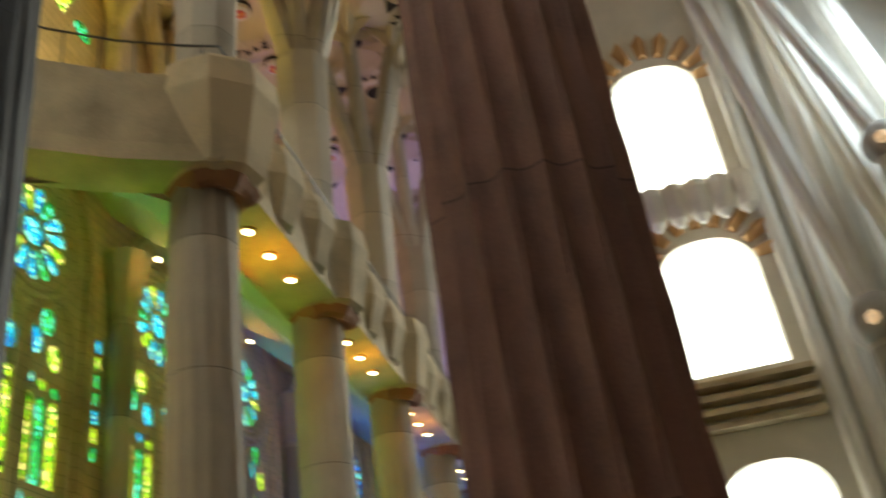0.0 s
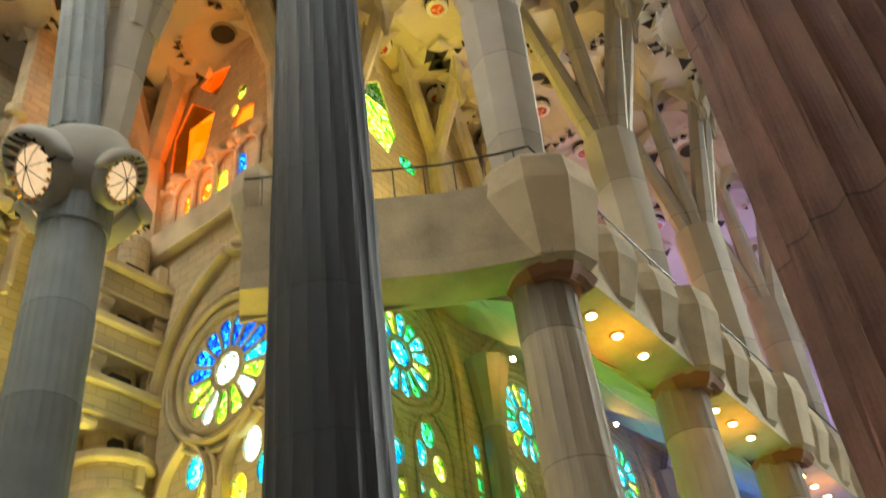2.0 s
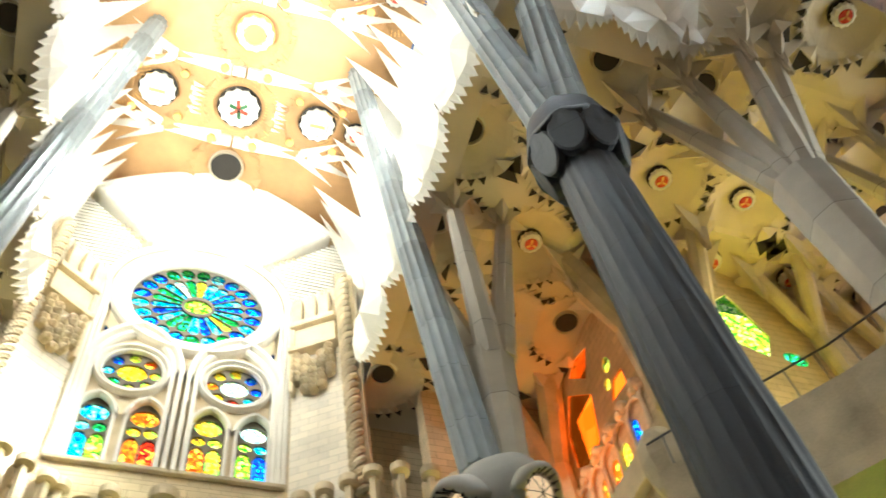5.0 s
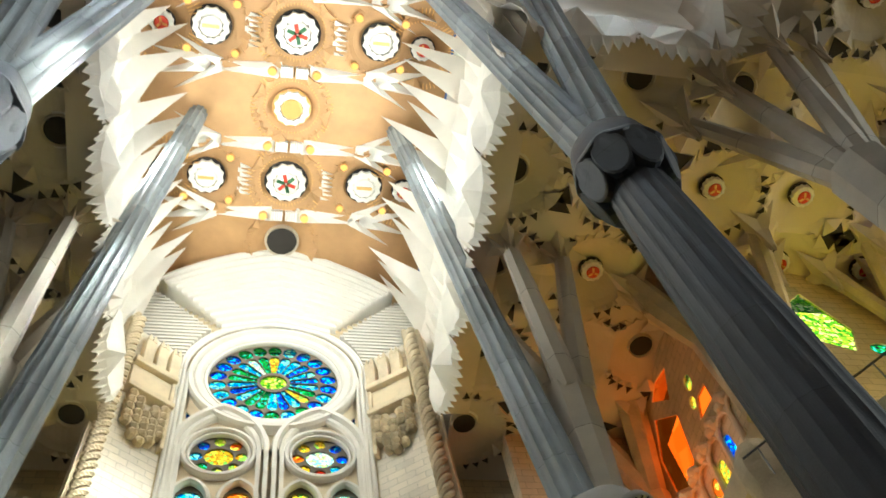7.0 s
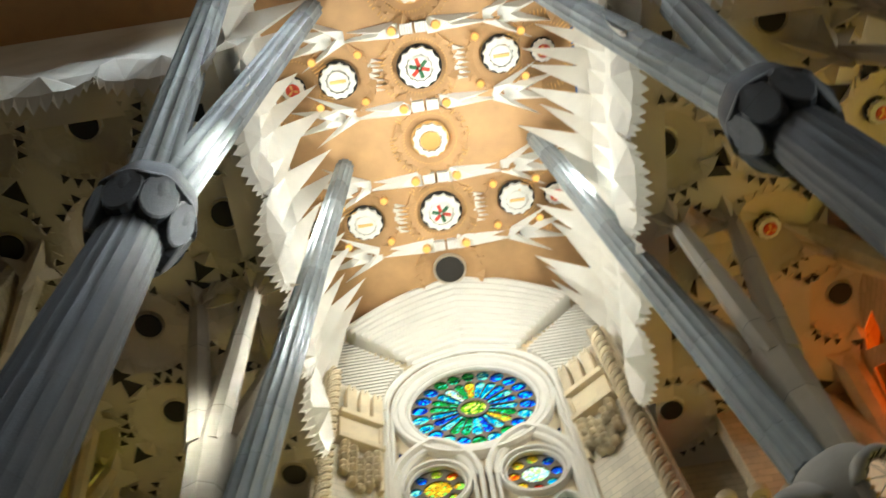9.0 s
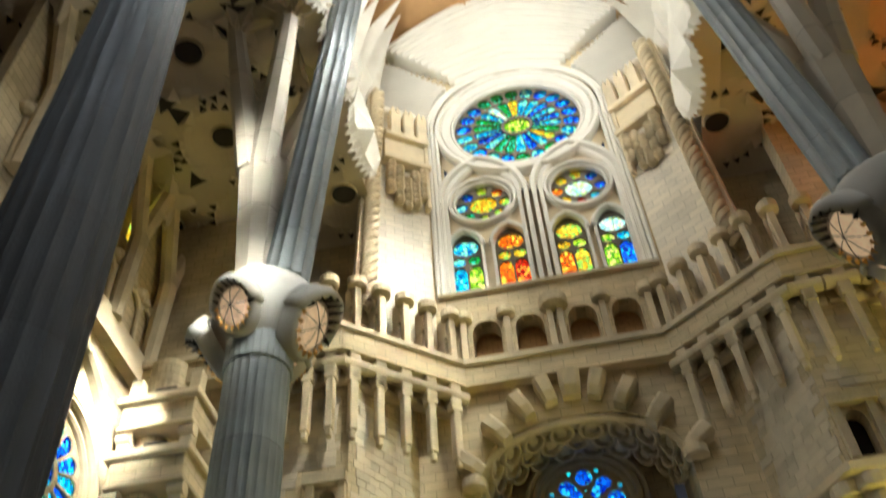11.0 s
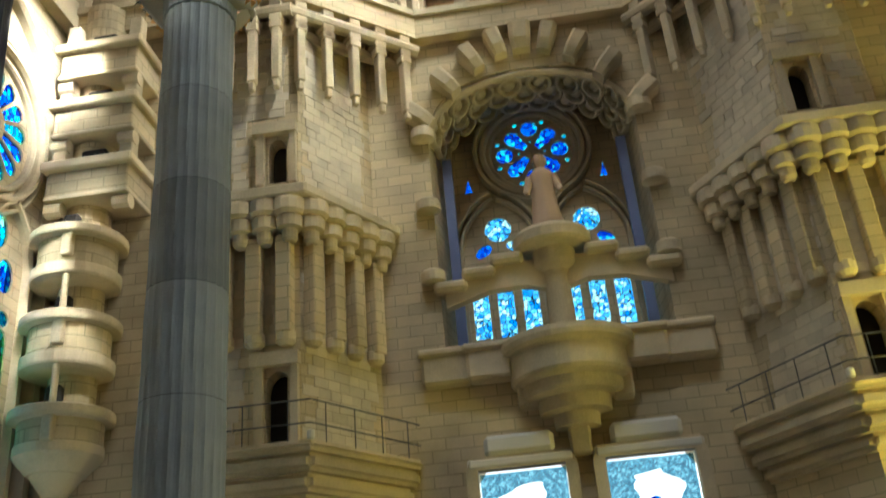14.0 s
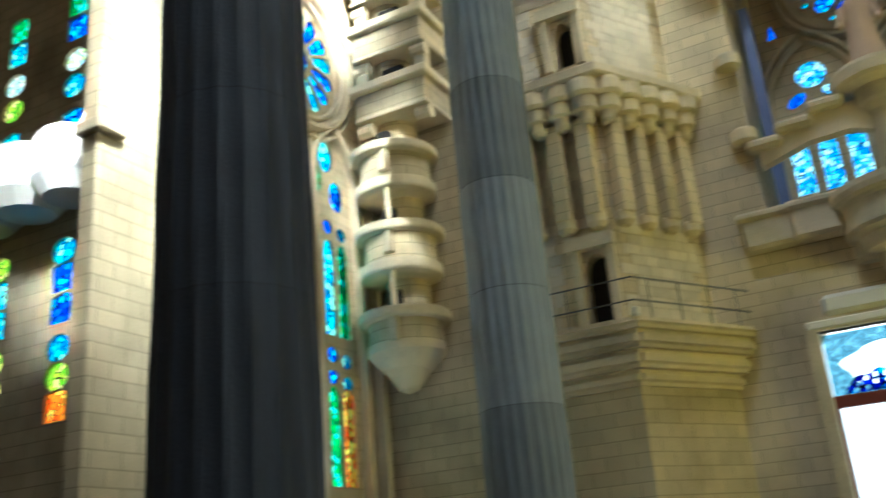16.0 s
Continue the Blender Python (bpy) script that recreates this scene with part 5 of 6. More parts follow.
# the great red column of the crossing, and its fellows out of sight
for k, (x, y) in enumerate(((7.6, 0.38), (-7.9, 0.2))):
    c = thing("porphyry_column", "massive fluted reddish-brown porphyry column", "column", "porphyry columns")
    column_base(c, x, y, 1.12, PORPHYRY)
    part("shaft", limb(bmesh.new(), (x, y, 1.2), (x, y, 30), 1.16, 1.04, 18, 0.13, 30, 144, 0.7), PORPHYRY, c)
    part("knot", lobed((x, y, 31), 1.6, 2.0, 6, 0.06), PORPHYRY, c, smooth=True)
    for dx, dy in ((-1.5, -1.5), (1.5, 1.5), (-1.5, 1.5)):
        part("limb", limb(bmesh.new(), (x, y, 32), (x + dx * 2, y + dy * 2, 46), 0.8, 0.6, 10, 0.12, 8), PORPHYRY, c)

# pale columns under and over the gallery
for k, x in enumerate((15.1, 22.2, 29.4, 36.6, 43.8)):
    y = 7.8
    c = thing("sandstone_column", "pale sandstone column rising through the gallery and branching into limbs", "column", "sandstone columns")
    column_base(c, x, y, 0.8, SAND)
    part("shaft", limb(bmesh.new(), (x, y, 1.2), (x, y, 13.6), 0.8, 0.74, 16, 0.05, 16, 64, 0.4), SAND, c)
    part("upper_shaft", limb(bmesh.new(), (x + 0.1, y, 16.4), (x + 0.25, y, 23.3), 0.72, 0.95, 8, 0.06, 4, 32), SAND, c)
    for dx, dy in ((-1.4, -0.3), (0.0, -1.9), (1.4, -1.8), (-2.2, 1.2), (1.0, 1.7)):
        top_p = (x + dx, y + dy, 30.0)
        part("branch", limb(bmesh.new(), (x + 0.25 + dx * 0.12, y + dy * 0.12, 22.9), top_p, 0.44, 0.28, 0, steps=3, seg=8), SAND, c)
        star_leaves(c, (x + dx, y + dy, 29.6), 1.7, 6)

# engaged columns between the aisle windows, each with a small lamp under its capital
for x in (22.75, 29.75, 36.75):
    c = thing("engaged_column", "pale stone engaged column on the aisle wall, lamplit at its head", "column", "engaged columns")
    part("shaft", limb(bmesh.new(), (x, 14.35, 0), (x, 14.35, 15.2), 0.42, 0.38, 0, steps=2, seg=14), SAND, c)
    part("capital", lathe(bmesh.new(), [(0.38, 15.2), (0.46, 15.4), (0.56, 16.2), (0.78, 17.2), (0.82, 17.5)], 10, (x, 14.3)), SAND, c)
    part("bulb", lathe(bmesh.new(), [(0.03, 16.9), (0.09, 16.92), (0.1, 17.0)], 10, (x - 0.35, 13.0)), SPOTGLOW, c)
    pd = bpy.data.lights.new("capital_glow", "POINT")
    pd.energy, pd.color, pd.shadow_soft_size = 13, (1, 0.4, 0.04), 0.1
    new("capital_glow", pd).location = (x - 0.35, 12.9, 16.6)

# ---- the gallery over the nave aisle ----
g = thing("choir_gallery", "curved stone gallery with scalloped parapet and lamplit underside", "balcony")
front = [(10.3, 12.6), (11.3, 11.2), (12.3, 10.1), (13.2, 8.9), (13.9, 7.6), (14.2, 6.9), (60, 6.9)]
rear = [(60, 14.6), (14.6, 14.6), (14.5, 16.4), (12.0, 15.0)]
strip = [(x + 0.9, y + 1.0) for x, y in front[:5]] + [(15.2, 8.6), (60, 8.6)]
part("slab", prism(bmesh.new(), front + strip[::-1], 13.55, 14.0), ASHLAR, g)
bm = bmesh.new()
inner_line = [(x + 0.35, y + 0.35) for x, y in front]
loop = front + inner_line[::-1]
prism(bm, loop, 14.0, 15.9)
part("parapet", bm, ASHLAR, g)
for k, x in enumerate((15.1, 22.2, 29.4, 36.6, 43.8)):
    prof = [(0.92, 13.45), (1.12, 13.6), (1.25, 14.2), (1.52, 15.5), (1.45, 16.2), (1.25, 16.45)] if k == 0 else [(0.9, 13.45), (1.1, 13.6), (1.2, 14.2), (1.4, 15.4), (1.3, 16.1)]
    part("capital", lathe(bmesh.new(), prof, 9, (x, 7.5)), ASHLAR, g)
    rim = [[(x + (0.84 + 0.1 * (i % 3 == 0)) * q * math.cos(2 * math.pi * i / 18), 7.55 + (0.84 + 0.1 * (i % 3 == 0)) * q * math.sin(2 * math.pi * i / 18), z - 0.1 * (i % 3 == 0)) for i in range(18)] for q, z in ((0.8, 13.2), (0.96, 13.28), (1.12, 13.5))]
    part("capital_lip", rings(bmesh.new(), rim), BROWN, g)
    for t in (2.5, 4.8):
        part("bulge", lathe(bmesh.new(), [(0.5, 13.58), (0.85, 13.8), (1.2, 14.9), (1.15, 15.5), (0.95, 15.95)], 9, (x + t, 7.55)), ASHLAR, g)
part("bulge", lathe(bmesh.new(), [(0.2, 15.5), (0.42, 15.9), (0.6, 16.7), (0.58, 17.2), (0.4, 17.6)], 9, (11.0, 13.0)), ASHLAR, g)
# folded soffit climbing from the gallery's edge to the aisle wall
def soffit(bm, u0, u1, near, far):
    """A bay of the soffit between two lines; near and far give the place along them and the height."""
    mid = bm.verts.new((near(0.5 * (u0 + u1)) + far(0.5 * (u0 + u1))) / 2 + Vector((0, 0, 0.75)))
    um = (u0 + u1) / 2
    ring = [near(u0), near(um) + Vector((0, 0, 0.3)), near(u1), (near(u1) + far(u1)) / 2 + Vector((0, 0, -0.2)), far(u1), far(um) + Vector((0, 0, 0.5)), far(u0), (near(u0) + far(u0)) / 2 + Vector((0, 0, -0.2))]
    ring = [bm.verts.new(p) for p in ring]
    for i in range(8):
        bm.faces.new((mid, ring[i], ring[(i + 1) % 8]))


bm = bmesh.new()
for k in range(12):
    x = 15.1 + 3.6 * k
    soffit(bm, x, x + 3.6, lambda u: Vector((u, 8.4, 13.3)), lambda u: Vector((u, 11.4, 16.4)))
    soffit(bm, x, x + 3.6, lambda u: Vector((u, 11.4, 16.4)), lambda u: Vector((u, 14.7, 19.0)))
for a, b, c in ((0, 0.5, 0.0), (0.5, 1, 0.5)):
    soffit(bm, a, b, lambda u: Vector((11.0 + 4.1 * u, 13.4 - 5.0 * u, 13.4)), lambda u: Vector((14.6 + 0.5 * u, 16.0 - 1.4 * u, 18.6)))
tagged(part("ceiling_soffit", bm, VAULT), "folded plaster soffit climbing under the choir gallery", "ceiling", "", "structure")
for k in range(4):
    for t in (1.9, 3.2, 4.6):
        x = 15.1 + 7.2 * k + t
        sp = thing("spotlight", "small round lit spotlight set in the gallery's underside", "lamp", "gallery spotlights")
        part("ring", lathe(bmesh.new(), [(0.13, 13.5), (0.2, 13.5), (0.22, 13.53), (0.22, 13.56)], 14, (x, 7.6)), GILT, sp)
        part("bulb", lathe(bmesh.new(), [(0.03, 13.47), (0.13, 13.485), (0.14, 13.55)], 14, (x, 7.6)), SPOTGLOW, sp)
    if k < 3:
        pd = bpy.data.lights.new("spot_glow", "POINT")
        pd.energy, pd.color, pd.shadow_soft_size = 42, (1, 0.4, 0.02), 0.15
        new("spot_glow", pd).location = (15.1 + 7.2 * k + 3.2, 7.6, 12.6)
rail = thing("gallery_rail", "slender metal handrail with clear glass along the gallery", "railing")
line = [(x + 0.12, y + 0.12) for x, y in front]
smooth = []
for (x0, y0), (x1, y1) in zip(line, line[1:]):
    for i in range(6):
        t = i / 6
        smooth.append((x0 + (x1 - x0) * t, y0 + (y1 - y0) * t, 16.95 + (0.0)))
part("handrail", tube(bmesh.new(), smooth, 0.03), RAILING, rail)
for x, y, a in walk_along(line[:6], 0.9) + walk_along([line[5], (45, line[5][1])], 1.8):
    part("rail_post", limb(bmesh.new(), (x, y, 15.8), (x, y, 16.95), 0.02, 0.02, seg=6, steps=1), RAILING, rail)

# ---- vaults ----
def hollow(x, y, pts, r):
    """Rise of a vault's funnels round its openings."""
    z = 0.0
    for px, py in pts:
        d = math.hypot(x - px, y - py)
        if d < r:
            z = max(z, 0.85 * (1 - d / r) ** 1.2)
    return z


chance = random.Random(5)


def vault_sheet(name, x0, x1, y0, y1, z, pts, r, material, label, step=0.22):
    bm = bmesh.new()
    nx, ny = max(2, round((x1 - x0) / step)), max(2, round((y1 - y0) / step))
    g_ = [[bm.verts.new((x0 + (x1 - x0) * i / nx, y0 + (y1 - y0) * j / ny, z + hollow(x0 + (x1 - x0) * i / nx, y0 + (y1 - y0) * j / ny, pts, r))) for j in range(ny + 1)] for i in range(nx + 1)]
    for i in range(nx):
        for j in range(ny):
            bm.faces.new((g_[i][j], g_[i + 1][j], g_[i + 1][j + 1], g_[i][j + 1]))
    # a toothed star of facets round every funnel; flat dark triangles paint shade between some teeth
    inside = lambda q: x0 + 0.15 < q[0] < x1 - 0.15 and y0 + 0.15 < q[1] < y1 - 0.15
    for px, py in pts:
        n = 26
        turn = chance.uniform(0, 1)
        notch = chance.randrange(n)
        for k in range(n):
            ring = []
            for q, rr, dz in ((0.0, r * 0.72, 0.0), (0.5, r * (0.97 if k % 2 else 1.06), -0.07), (1.0, r * 0.72, 0.0), (0.0, r * 0.84, -0.05), (1.0, r * 0.84, -0.05)):
                a = 2 * math.pi * (k + q + turn) / n
                X, Y = px + rr * math.cos(a), py + rr * math.sin(a)
                ring.append((X, Y, z + (hollow(X, Y, [(px, py)], r) - 0.015 if rr < r * 0.9 else 0.0) + dz))
            if not all(inside(p) for p in ring) or max(hollow(p[0], p[1], [o for o in pts if o != (px, py)], r) for p in ring) > 0.12:
                continue
            v = [bm.verts.new(p) for p in ring]
            for f in ((v[0], v[2], v[4], v[3]), (v[3], v[4], v[1])):
                bm.faces.new(f)
            for i, j in ((3, 1), (1, 4)):
                up = [bm.verts.new((ring[t][0], ring[t][1], z + 0.02)) for t in (i, j)]
                bm.faces.new((v[i], v[j], up[1], up[0]))
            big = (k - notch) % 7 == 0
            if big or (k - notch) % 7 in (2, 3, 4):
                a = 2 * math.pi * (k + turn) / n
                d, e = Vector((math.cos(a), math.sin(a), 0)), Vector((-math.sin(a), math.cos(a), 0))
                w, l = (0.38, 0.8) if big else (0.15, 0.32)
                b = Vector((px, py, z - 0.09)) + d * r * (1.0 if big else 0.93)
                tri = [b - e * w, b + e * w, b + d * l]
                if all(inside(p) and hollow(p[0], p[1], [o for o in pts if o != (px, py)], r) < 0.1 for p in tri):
                    # no cut here: the notch's shade is the dark face colour, lower vaults only
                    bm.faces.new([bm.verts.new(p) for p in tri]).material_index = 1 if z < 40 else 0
                    up = [bm.verts.new(p) for p in (b - e * w * 1.3, b + e * w * 1.3, b - d * l * 0.6 + Vector((0, 0, 0.05)), b - d * 0.04 + Vector((0, 0, -0.3 * l)))]
                    for t in ((0, 1, 3), (1, 2, 3), (2, 0, 3)):
                        bm.faces.new([up[q] for q in t])
    ob = structure(name, bm, material, label, "ceiling")
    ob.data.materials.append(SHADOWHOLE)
    return ob


def medallion(x, y, z, r, style):
    if style == "hole":
        t = thing("vault_opening", "round vault opening, its depth painted as a dark disc", "opening", "vault openings")
        part("rim", lathe(bmesh.new(), [(r, z + 0.05), (r * 1.12, z - 0.06), (r * 1.16, z + 0.2), (r, z + 0.6)], 24, (x, y)), VAULT, t)
        # solid dark disc paints the shade of the opening's depth
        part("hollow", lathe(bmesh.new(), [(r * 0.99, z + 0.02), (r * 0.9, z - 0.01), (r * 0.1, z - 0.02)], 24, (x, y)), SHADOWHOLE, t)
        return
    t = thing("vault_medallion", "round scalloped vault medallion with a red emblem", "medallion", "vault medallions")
    # dark ring paints the shade round the medallion; gilt on the gold ones
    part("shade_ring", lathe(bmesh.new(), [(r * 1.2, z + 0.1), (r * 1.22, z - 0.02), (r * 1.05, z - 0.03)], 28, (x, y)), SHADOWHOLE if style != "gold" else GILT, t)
    if z > 40 and style != "bar":
        bm = bmesh.new()
        for ra, rb, cnt in ((1.28, 1.62, 54), (1.68, 2.0, 66)):
            for i in range(cnt):
                a = 2 * math.pi * i / cnt
                d, e = Vector((math.cos(a), math.sin(a), 0)), Vector((-math.sin(a), math.cos(a), 0)) * 0.03
                pts = [Vector((x, y, 45 + hollow(x + d.x * q, y + d.y * q, [(x, y)], 1.85) - 0.012)) + d * q for q in (ra, rb)]
                vs = [bm.verts.new(p) for p in (pts[0] - e, pts[0] + e, pts[1] + e, pts[1] - e)]
                low = [bm.verts.new(p - Vector((0, 0, 0.03))) for p in ((pts[0] + pts[0]) / 2, (pts[1] + pts[1]) / 2)]
                for q in ((vs[0], vs[3], low[1], low[0]), (vs[2], vs[1], low[0], low[1])):
                    bm.faces.new(q)
        part("ray_ribs", bm, GILT, t, "fine gilt ribs rayed round the medallion")
    n = 12
    loops = []
    for rr, zz in ((1.05, z + 0.05), (1.05, z - 0.25), (0.72, z - 0.3), (0.68, z - 0.12)):
        loops.append([(x + r * rr * (1 + (0.08 if i % 2 else -0.04)) * math.cos(2 * math.pi * i / (2 * n)), y + r * rr * (1 + (0.08 if i % 2 else -0.04)) * math.sin(2 * math.pi * i / (2 * n)), zz) for i in range(2 * n)])
    part("scalloped_rim", rings(bmesh.new(), loops), WHITE, t)
    part("disc", lathe(bmesh.new(), [(r * 0.66, z - 0.3), (r * 0.6, z - 0.33), (r * 0.1, z - 0.33)], 20, (x, y)), {"green": WHITE, "gold": GILT, "bar": WHITE, "red": CRIMSON}[style], t)
    if style in ("green", "red"):
        for k in range(6):
            a = math.pi * k / 3 + 0.3
            bm = bmesh.new()
            box(bm, 0.05 * r, 0.55 * r, -0.1 * r, 0.1 * r, -0.03, 0.0)
            ob = part("emblem", bm, (GREENEN if k % 2 else CRIMSON) if style == "green" else (CRIMSON if k % 2 else GILT), t)
            ob.matrix_basis = pose(x, y, z - 0.335, 0, 0, math.degrees(a))
    elif style == "bar":
        part("emblem", box(bmesh.new(), x - 0.5 * r, x + 0.5 * r, y - 0.1 * r, y + 0.1 * r, z - 0.37, z - 0.33), GILT, t)


AX = 11.15
lattice = [(x, y) for y in (4.1, 7.73, 11.43) for x in (7.52, 11.2, 14.92, 18.45, 22.05, 25.74, 29.4, 33.1, 36.8) if not (y < 5 and x < 14)]
lattice += [(7.52, 15.12), (11.16, 15.1), (18.45, 14.25), (22.05, 14.25), (25.74, 14.25), (29.4, 14.25), (7.52, 18.85), (11.4, 18.65), (7.52, 22.5), (11.2, 22.3), (14.0, 14.6), (14.0, 18.4)]
styles = ["red" if (x > 14.5 and y > 10) or (x > 18 and y < 5) or (11 < x < 12 and 14 < y < 20) else "hole" for x, y in lattice]
vault_sheet("ceiling_nave_side", 14.4, 60, 1.2, 6.75, 30, lattice, 1.75, VAULT, "tan nave vault with star-shaped funnels and spikes")
vault_sheet("ceiling_right_aisle", 6.95, 60, 6.75, 15.3, 30, lattice, 1.75, VAULT, "tan aisle vault with star-shaped funnels and spikes")
vault_sheet("ceiling_right_end", 6.95, 15.4, 15.3, 26, 30, lattice, 1.75, VAULT, "tan aisle vault with star-shaped funnels and spikes")
for (x, y), st in zip(lattice, styles):
    medallion(x, y, 30.42, 0.46 if st == "hole" else 0.38, st)
left = [(-7.4 - 3.65 * i, 7.73 + 3.74 * j) for i in range(5) for j in range(5) if i < 3 or j < 3]
vault_sheet("ceiling_left_aisle", -40, -6.45, 6.75, 15.3, 30, left, 1.75, VAULT, "shaded tan aisle vault with star-shaped funnels and spikes")
vault_sheet("ceiling_left_end", -15.5, -6.45, 15.3, 26, 30, left, 1.75, VAULT, "shaded tan aisle vault with star-shaped funnels and spikes")
for x, y in left:
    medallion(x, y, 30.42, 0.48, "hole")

# the high transept vault and its bright sloping flanks
for s, x in ((1, 7.6), (-1, -7.15)):
    bm = bmesh.new()
    y = 4.5
    while y < 25.0:
        deep = chance.uniform(0.8, 1.25)
        y1 = y + deep
        ym = y + deep * chance.uniform(0.4, 0.6)
        bay = abs(math.sin(math.pi * (y - 2.0) / 3.72))
        low = [bm.verts.new(p) for p in ((x - s * 0.1, y, 36.0), (x - s * 0.1, y1, 36.0))]
        side = [bm.verts.new(p) for p in ((x - s * 0.3, y, 40.0 + 1.2 * bay), (x - s * 0.3, y1, 40.0 + 1.2 * bay))]
        rim = bm.verts.new((x - s * chance.uniform(0.55, 0.85), ym, 39.0))
        tip = bm.verts.new((s * (6.1 - 1.4 * bay + chance.uniform(-0.5, 0.4)), ym + chance.uniform(-0.25, 0.25), 44.93))
        for f in ((low[0], low[1], rim), (low[0], rim, side[0]), (low[1], side[1], rim), (side[0], rim, tip), (rim, side[1], tip)):
            bm.faces.new(f)
        y = y1
    structure("ceiling_flank", bm, WHITE, "bright flank of the high vault folded into tall pointed facets", "ceiling")
mid_pts = [(0, 11.35), (-3.95, 11.4), (3.95, 11.35), (0, 15.05), (0, 19.0), (-3.95, 19.0), (3.95, 18.9), (0, 22.45), (0, 7.4), (-6.15, 11.5), (6.0, 11.46), (-6.15, 19.0), (6.0, 19.0)]
vault_sheet("ceiling_transept", -7.1, 7.4, 4.5, 25.4, 45, mid_pts, 1.85, GOLDEN, "ochre high vault of the transept with rayed funnels")
for (x, y), st in zip(mid_pts, ("green", "bar", "bar", "gold", "green", "bar", "bar", "hole", "gold", "red", "red", "red", "red")):
    medallion(x, y, 45.12, {"green": 0.9, "red": 0.5}.get(st, 0.78), st)
sp = thing("vault_spikes", "white triangular relief spikes between the vault medallions", "vault relief", "", "stuff")
bm = bmesh.new()
for yy in (9.4, 13.2, 17.0, 20.8):
    for s in (-1, 1):
        for dx0, dx1, w, dy in ((0.62, 3.7, 0.42, 0.25), (0.62, 3.2, 0.42, -0.2), (3.3, 5.6, 0.3, -1.3), (3.9, 6.6, 0.4, -0.6), (3.9, 6.6, 0.4, 0.7), (3.3, 5.6, 0.3, 1.4)):
            a, b = Vector((s * dx0, yy, 44.95)), Vector((s * dx1, yy + dy, 44.98))
            e = Vector((0, w, 0))
            vs = [bm.verts.new(p) for p in (a - e, a + e, b, (a * 0.6 + b * 0.4) + Vector((0, 0, -0.45)))]
            for i in ((0, 1, 3), (1, 2, 3), (2, 0, 3)):
                bm.faces.new([vs[t] for t in i])
    for s in (-1, 1):
        for k in range(7):
            x, y = s * (2.0 + 0.1 * (k % 2)), yy + 1.25 + 0.24 * k
            if (yy > 10 and yy < 16) or yy > 20:
                continue
            vs = [bm.verts.new(p) for p in ((x - 0.32, y - 0.12, 44.98), (x - 0.32, y + 0.14, 44.98), (x + 0.32, y + 0.1, 44.98), (x + 0.05, y, 44.7))]
            for q in ((0, 1, 3), (1, 2, 3), (2, 0, 3)):
                bm.faces.new([vs[t] for t in q])
    for s in (-1, 1):
        for k in range(5):
            x = s * (0.12 + 0.12 * k)
            box(bm, x - 0.05, x + 0.05, yy - 0.25, yy + 0.25, 44.7, 45.0)
part("relief", bm, WHITE, sp)
for yy in (9.4, 13.2, 17.0, 20.8):
    for s in (-1, 1):
        lt = thing("vault_lamp", "small glowing lamp set in the high vault", "lamp", "vault lamps")
        part("bulb", lathe(bmesh.new(), [(0.04, 44.4), (0.16, 44.45), (0.2, 44.6), (0.12, 44.75)], 12, (s * 1.05, yy)), VAULTGLOW, lt)
        part("cup", lathe(bmesh.new(), [(0.2, 44.62), (0.24, 44.75), (0.2, 45)], 12, (s * 1.05, yy)), GILT, lt)
for yy in (11.4, 18.95):
    for s in (-1, 1):
        for dx, dy in ((-1.15, -1.15), (-1.15, 1.15), (1.05, -1.1), (1.05, 1.1)):
            lt = thing("vault_lamp", "small glowing lamp set beside a vault medallion", "lamp", "vault lamps")
            at = (s * (3.95 + dx), yy + dy)
            part("bulb", lathe(bmesh.new(), [(0.04, 44.5), (0.14, 44.55), (0.18, 44.68), (0.1, 44.8)], 12, at), VAULTGLOW, lt)
            part("cup", lathe(bmesh.new(), [(0.18, 44.7), (0.22, 44.8), (0.18, 45)], 12, at), GILT, lt)
structure("ceiling_crossing", box(bmesh.new(), -9, 9, -24, 4.5, 56, 56.4), GOLDEN, "high vault over the crossing", "ceiling")
# walls added above view so that no sky light leaks in here
structure("wall_crossing_north", box(bmesh.new(), -9, 9, 4.5, 5.0, 45.45, 56.4), WHITE, "unseen pale wall added over the crossing to block the sky", "wall")
for x in (-9.4, 9.0):
    structure("wall_crossing_side", box(bmesh.new(), x, x + 0.4, -24, 5, 45.45, 56.4), WHITE, "unseen pale wall added over the crossing to block the sky", "wall")
structure("ceiling_nave_right", box(bmesh.new(), 7.6, 62, -24, 7.6, 45, 45.4), GOLDEN, "high vault over the nave", "ceiling")
structure("ceiling_nave_left", box(bmesh.new(), -41, -7.6, -24, 7.6, 45, 45.4), GOLDEN, "high vault over the nave", "ceiling")


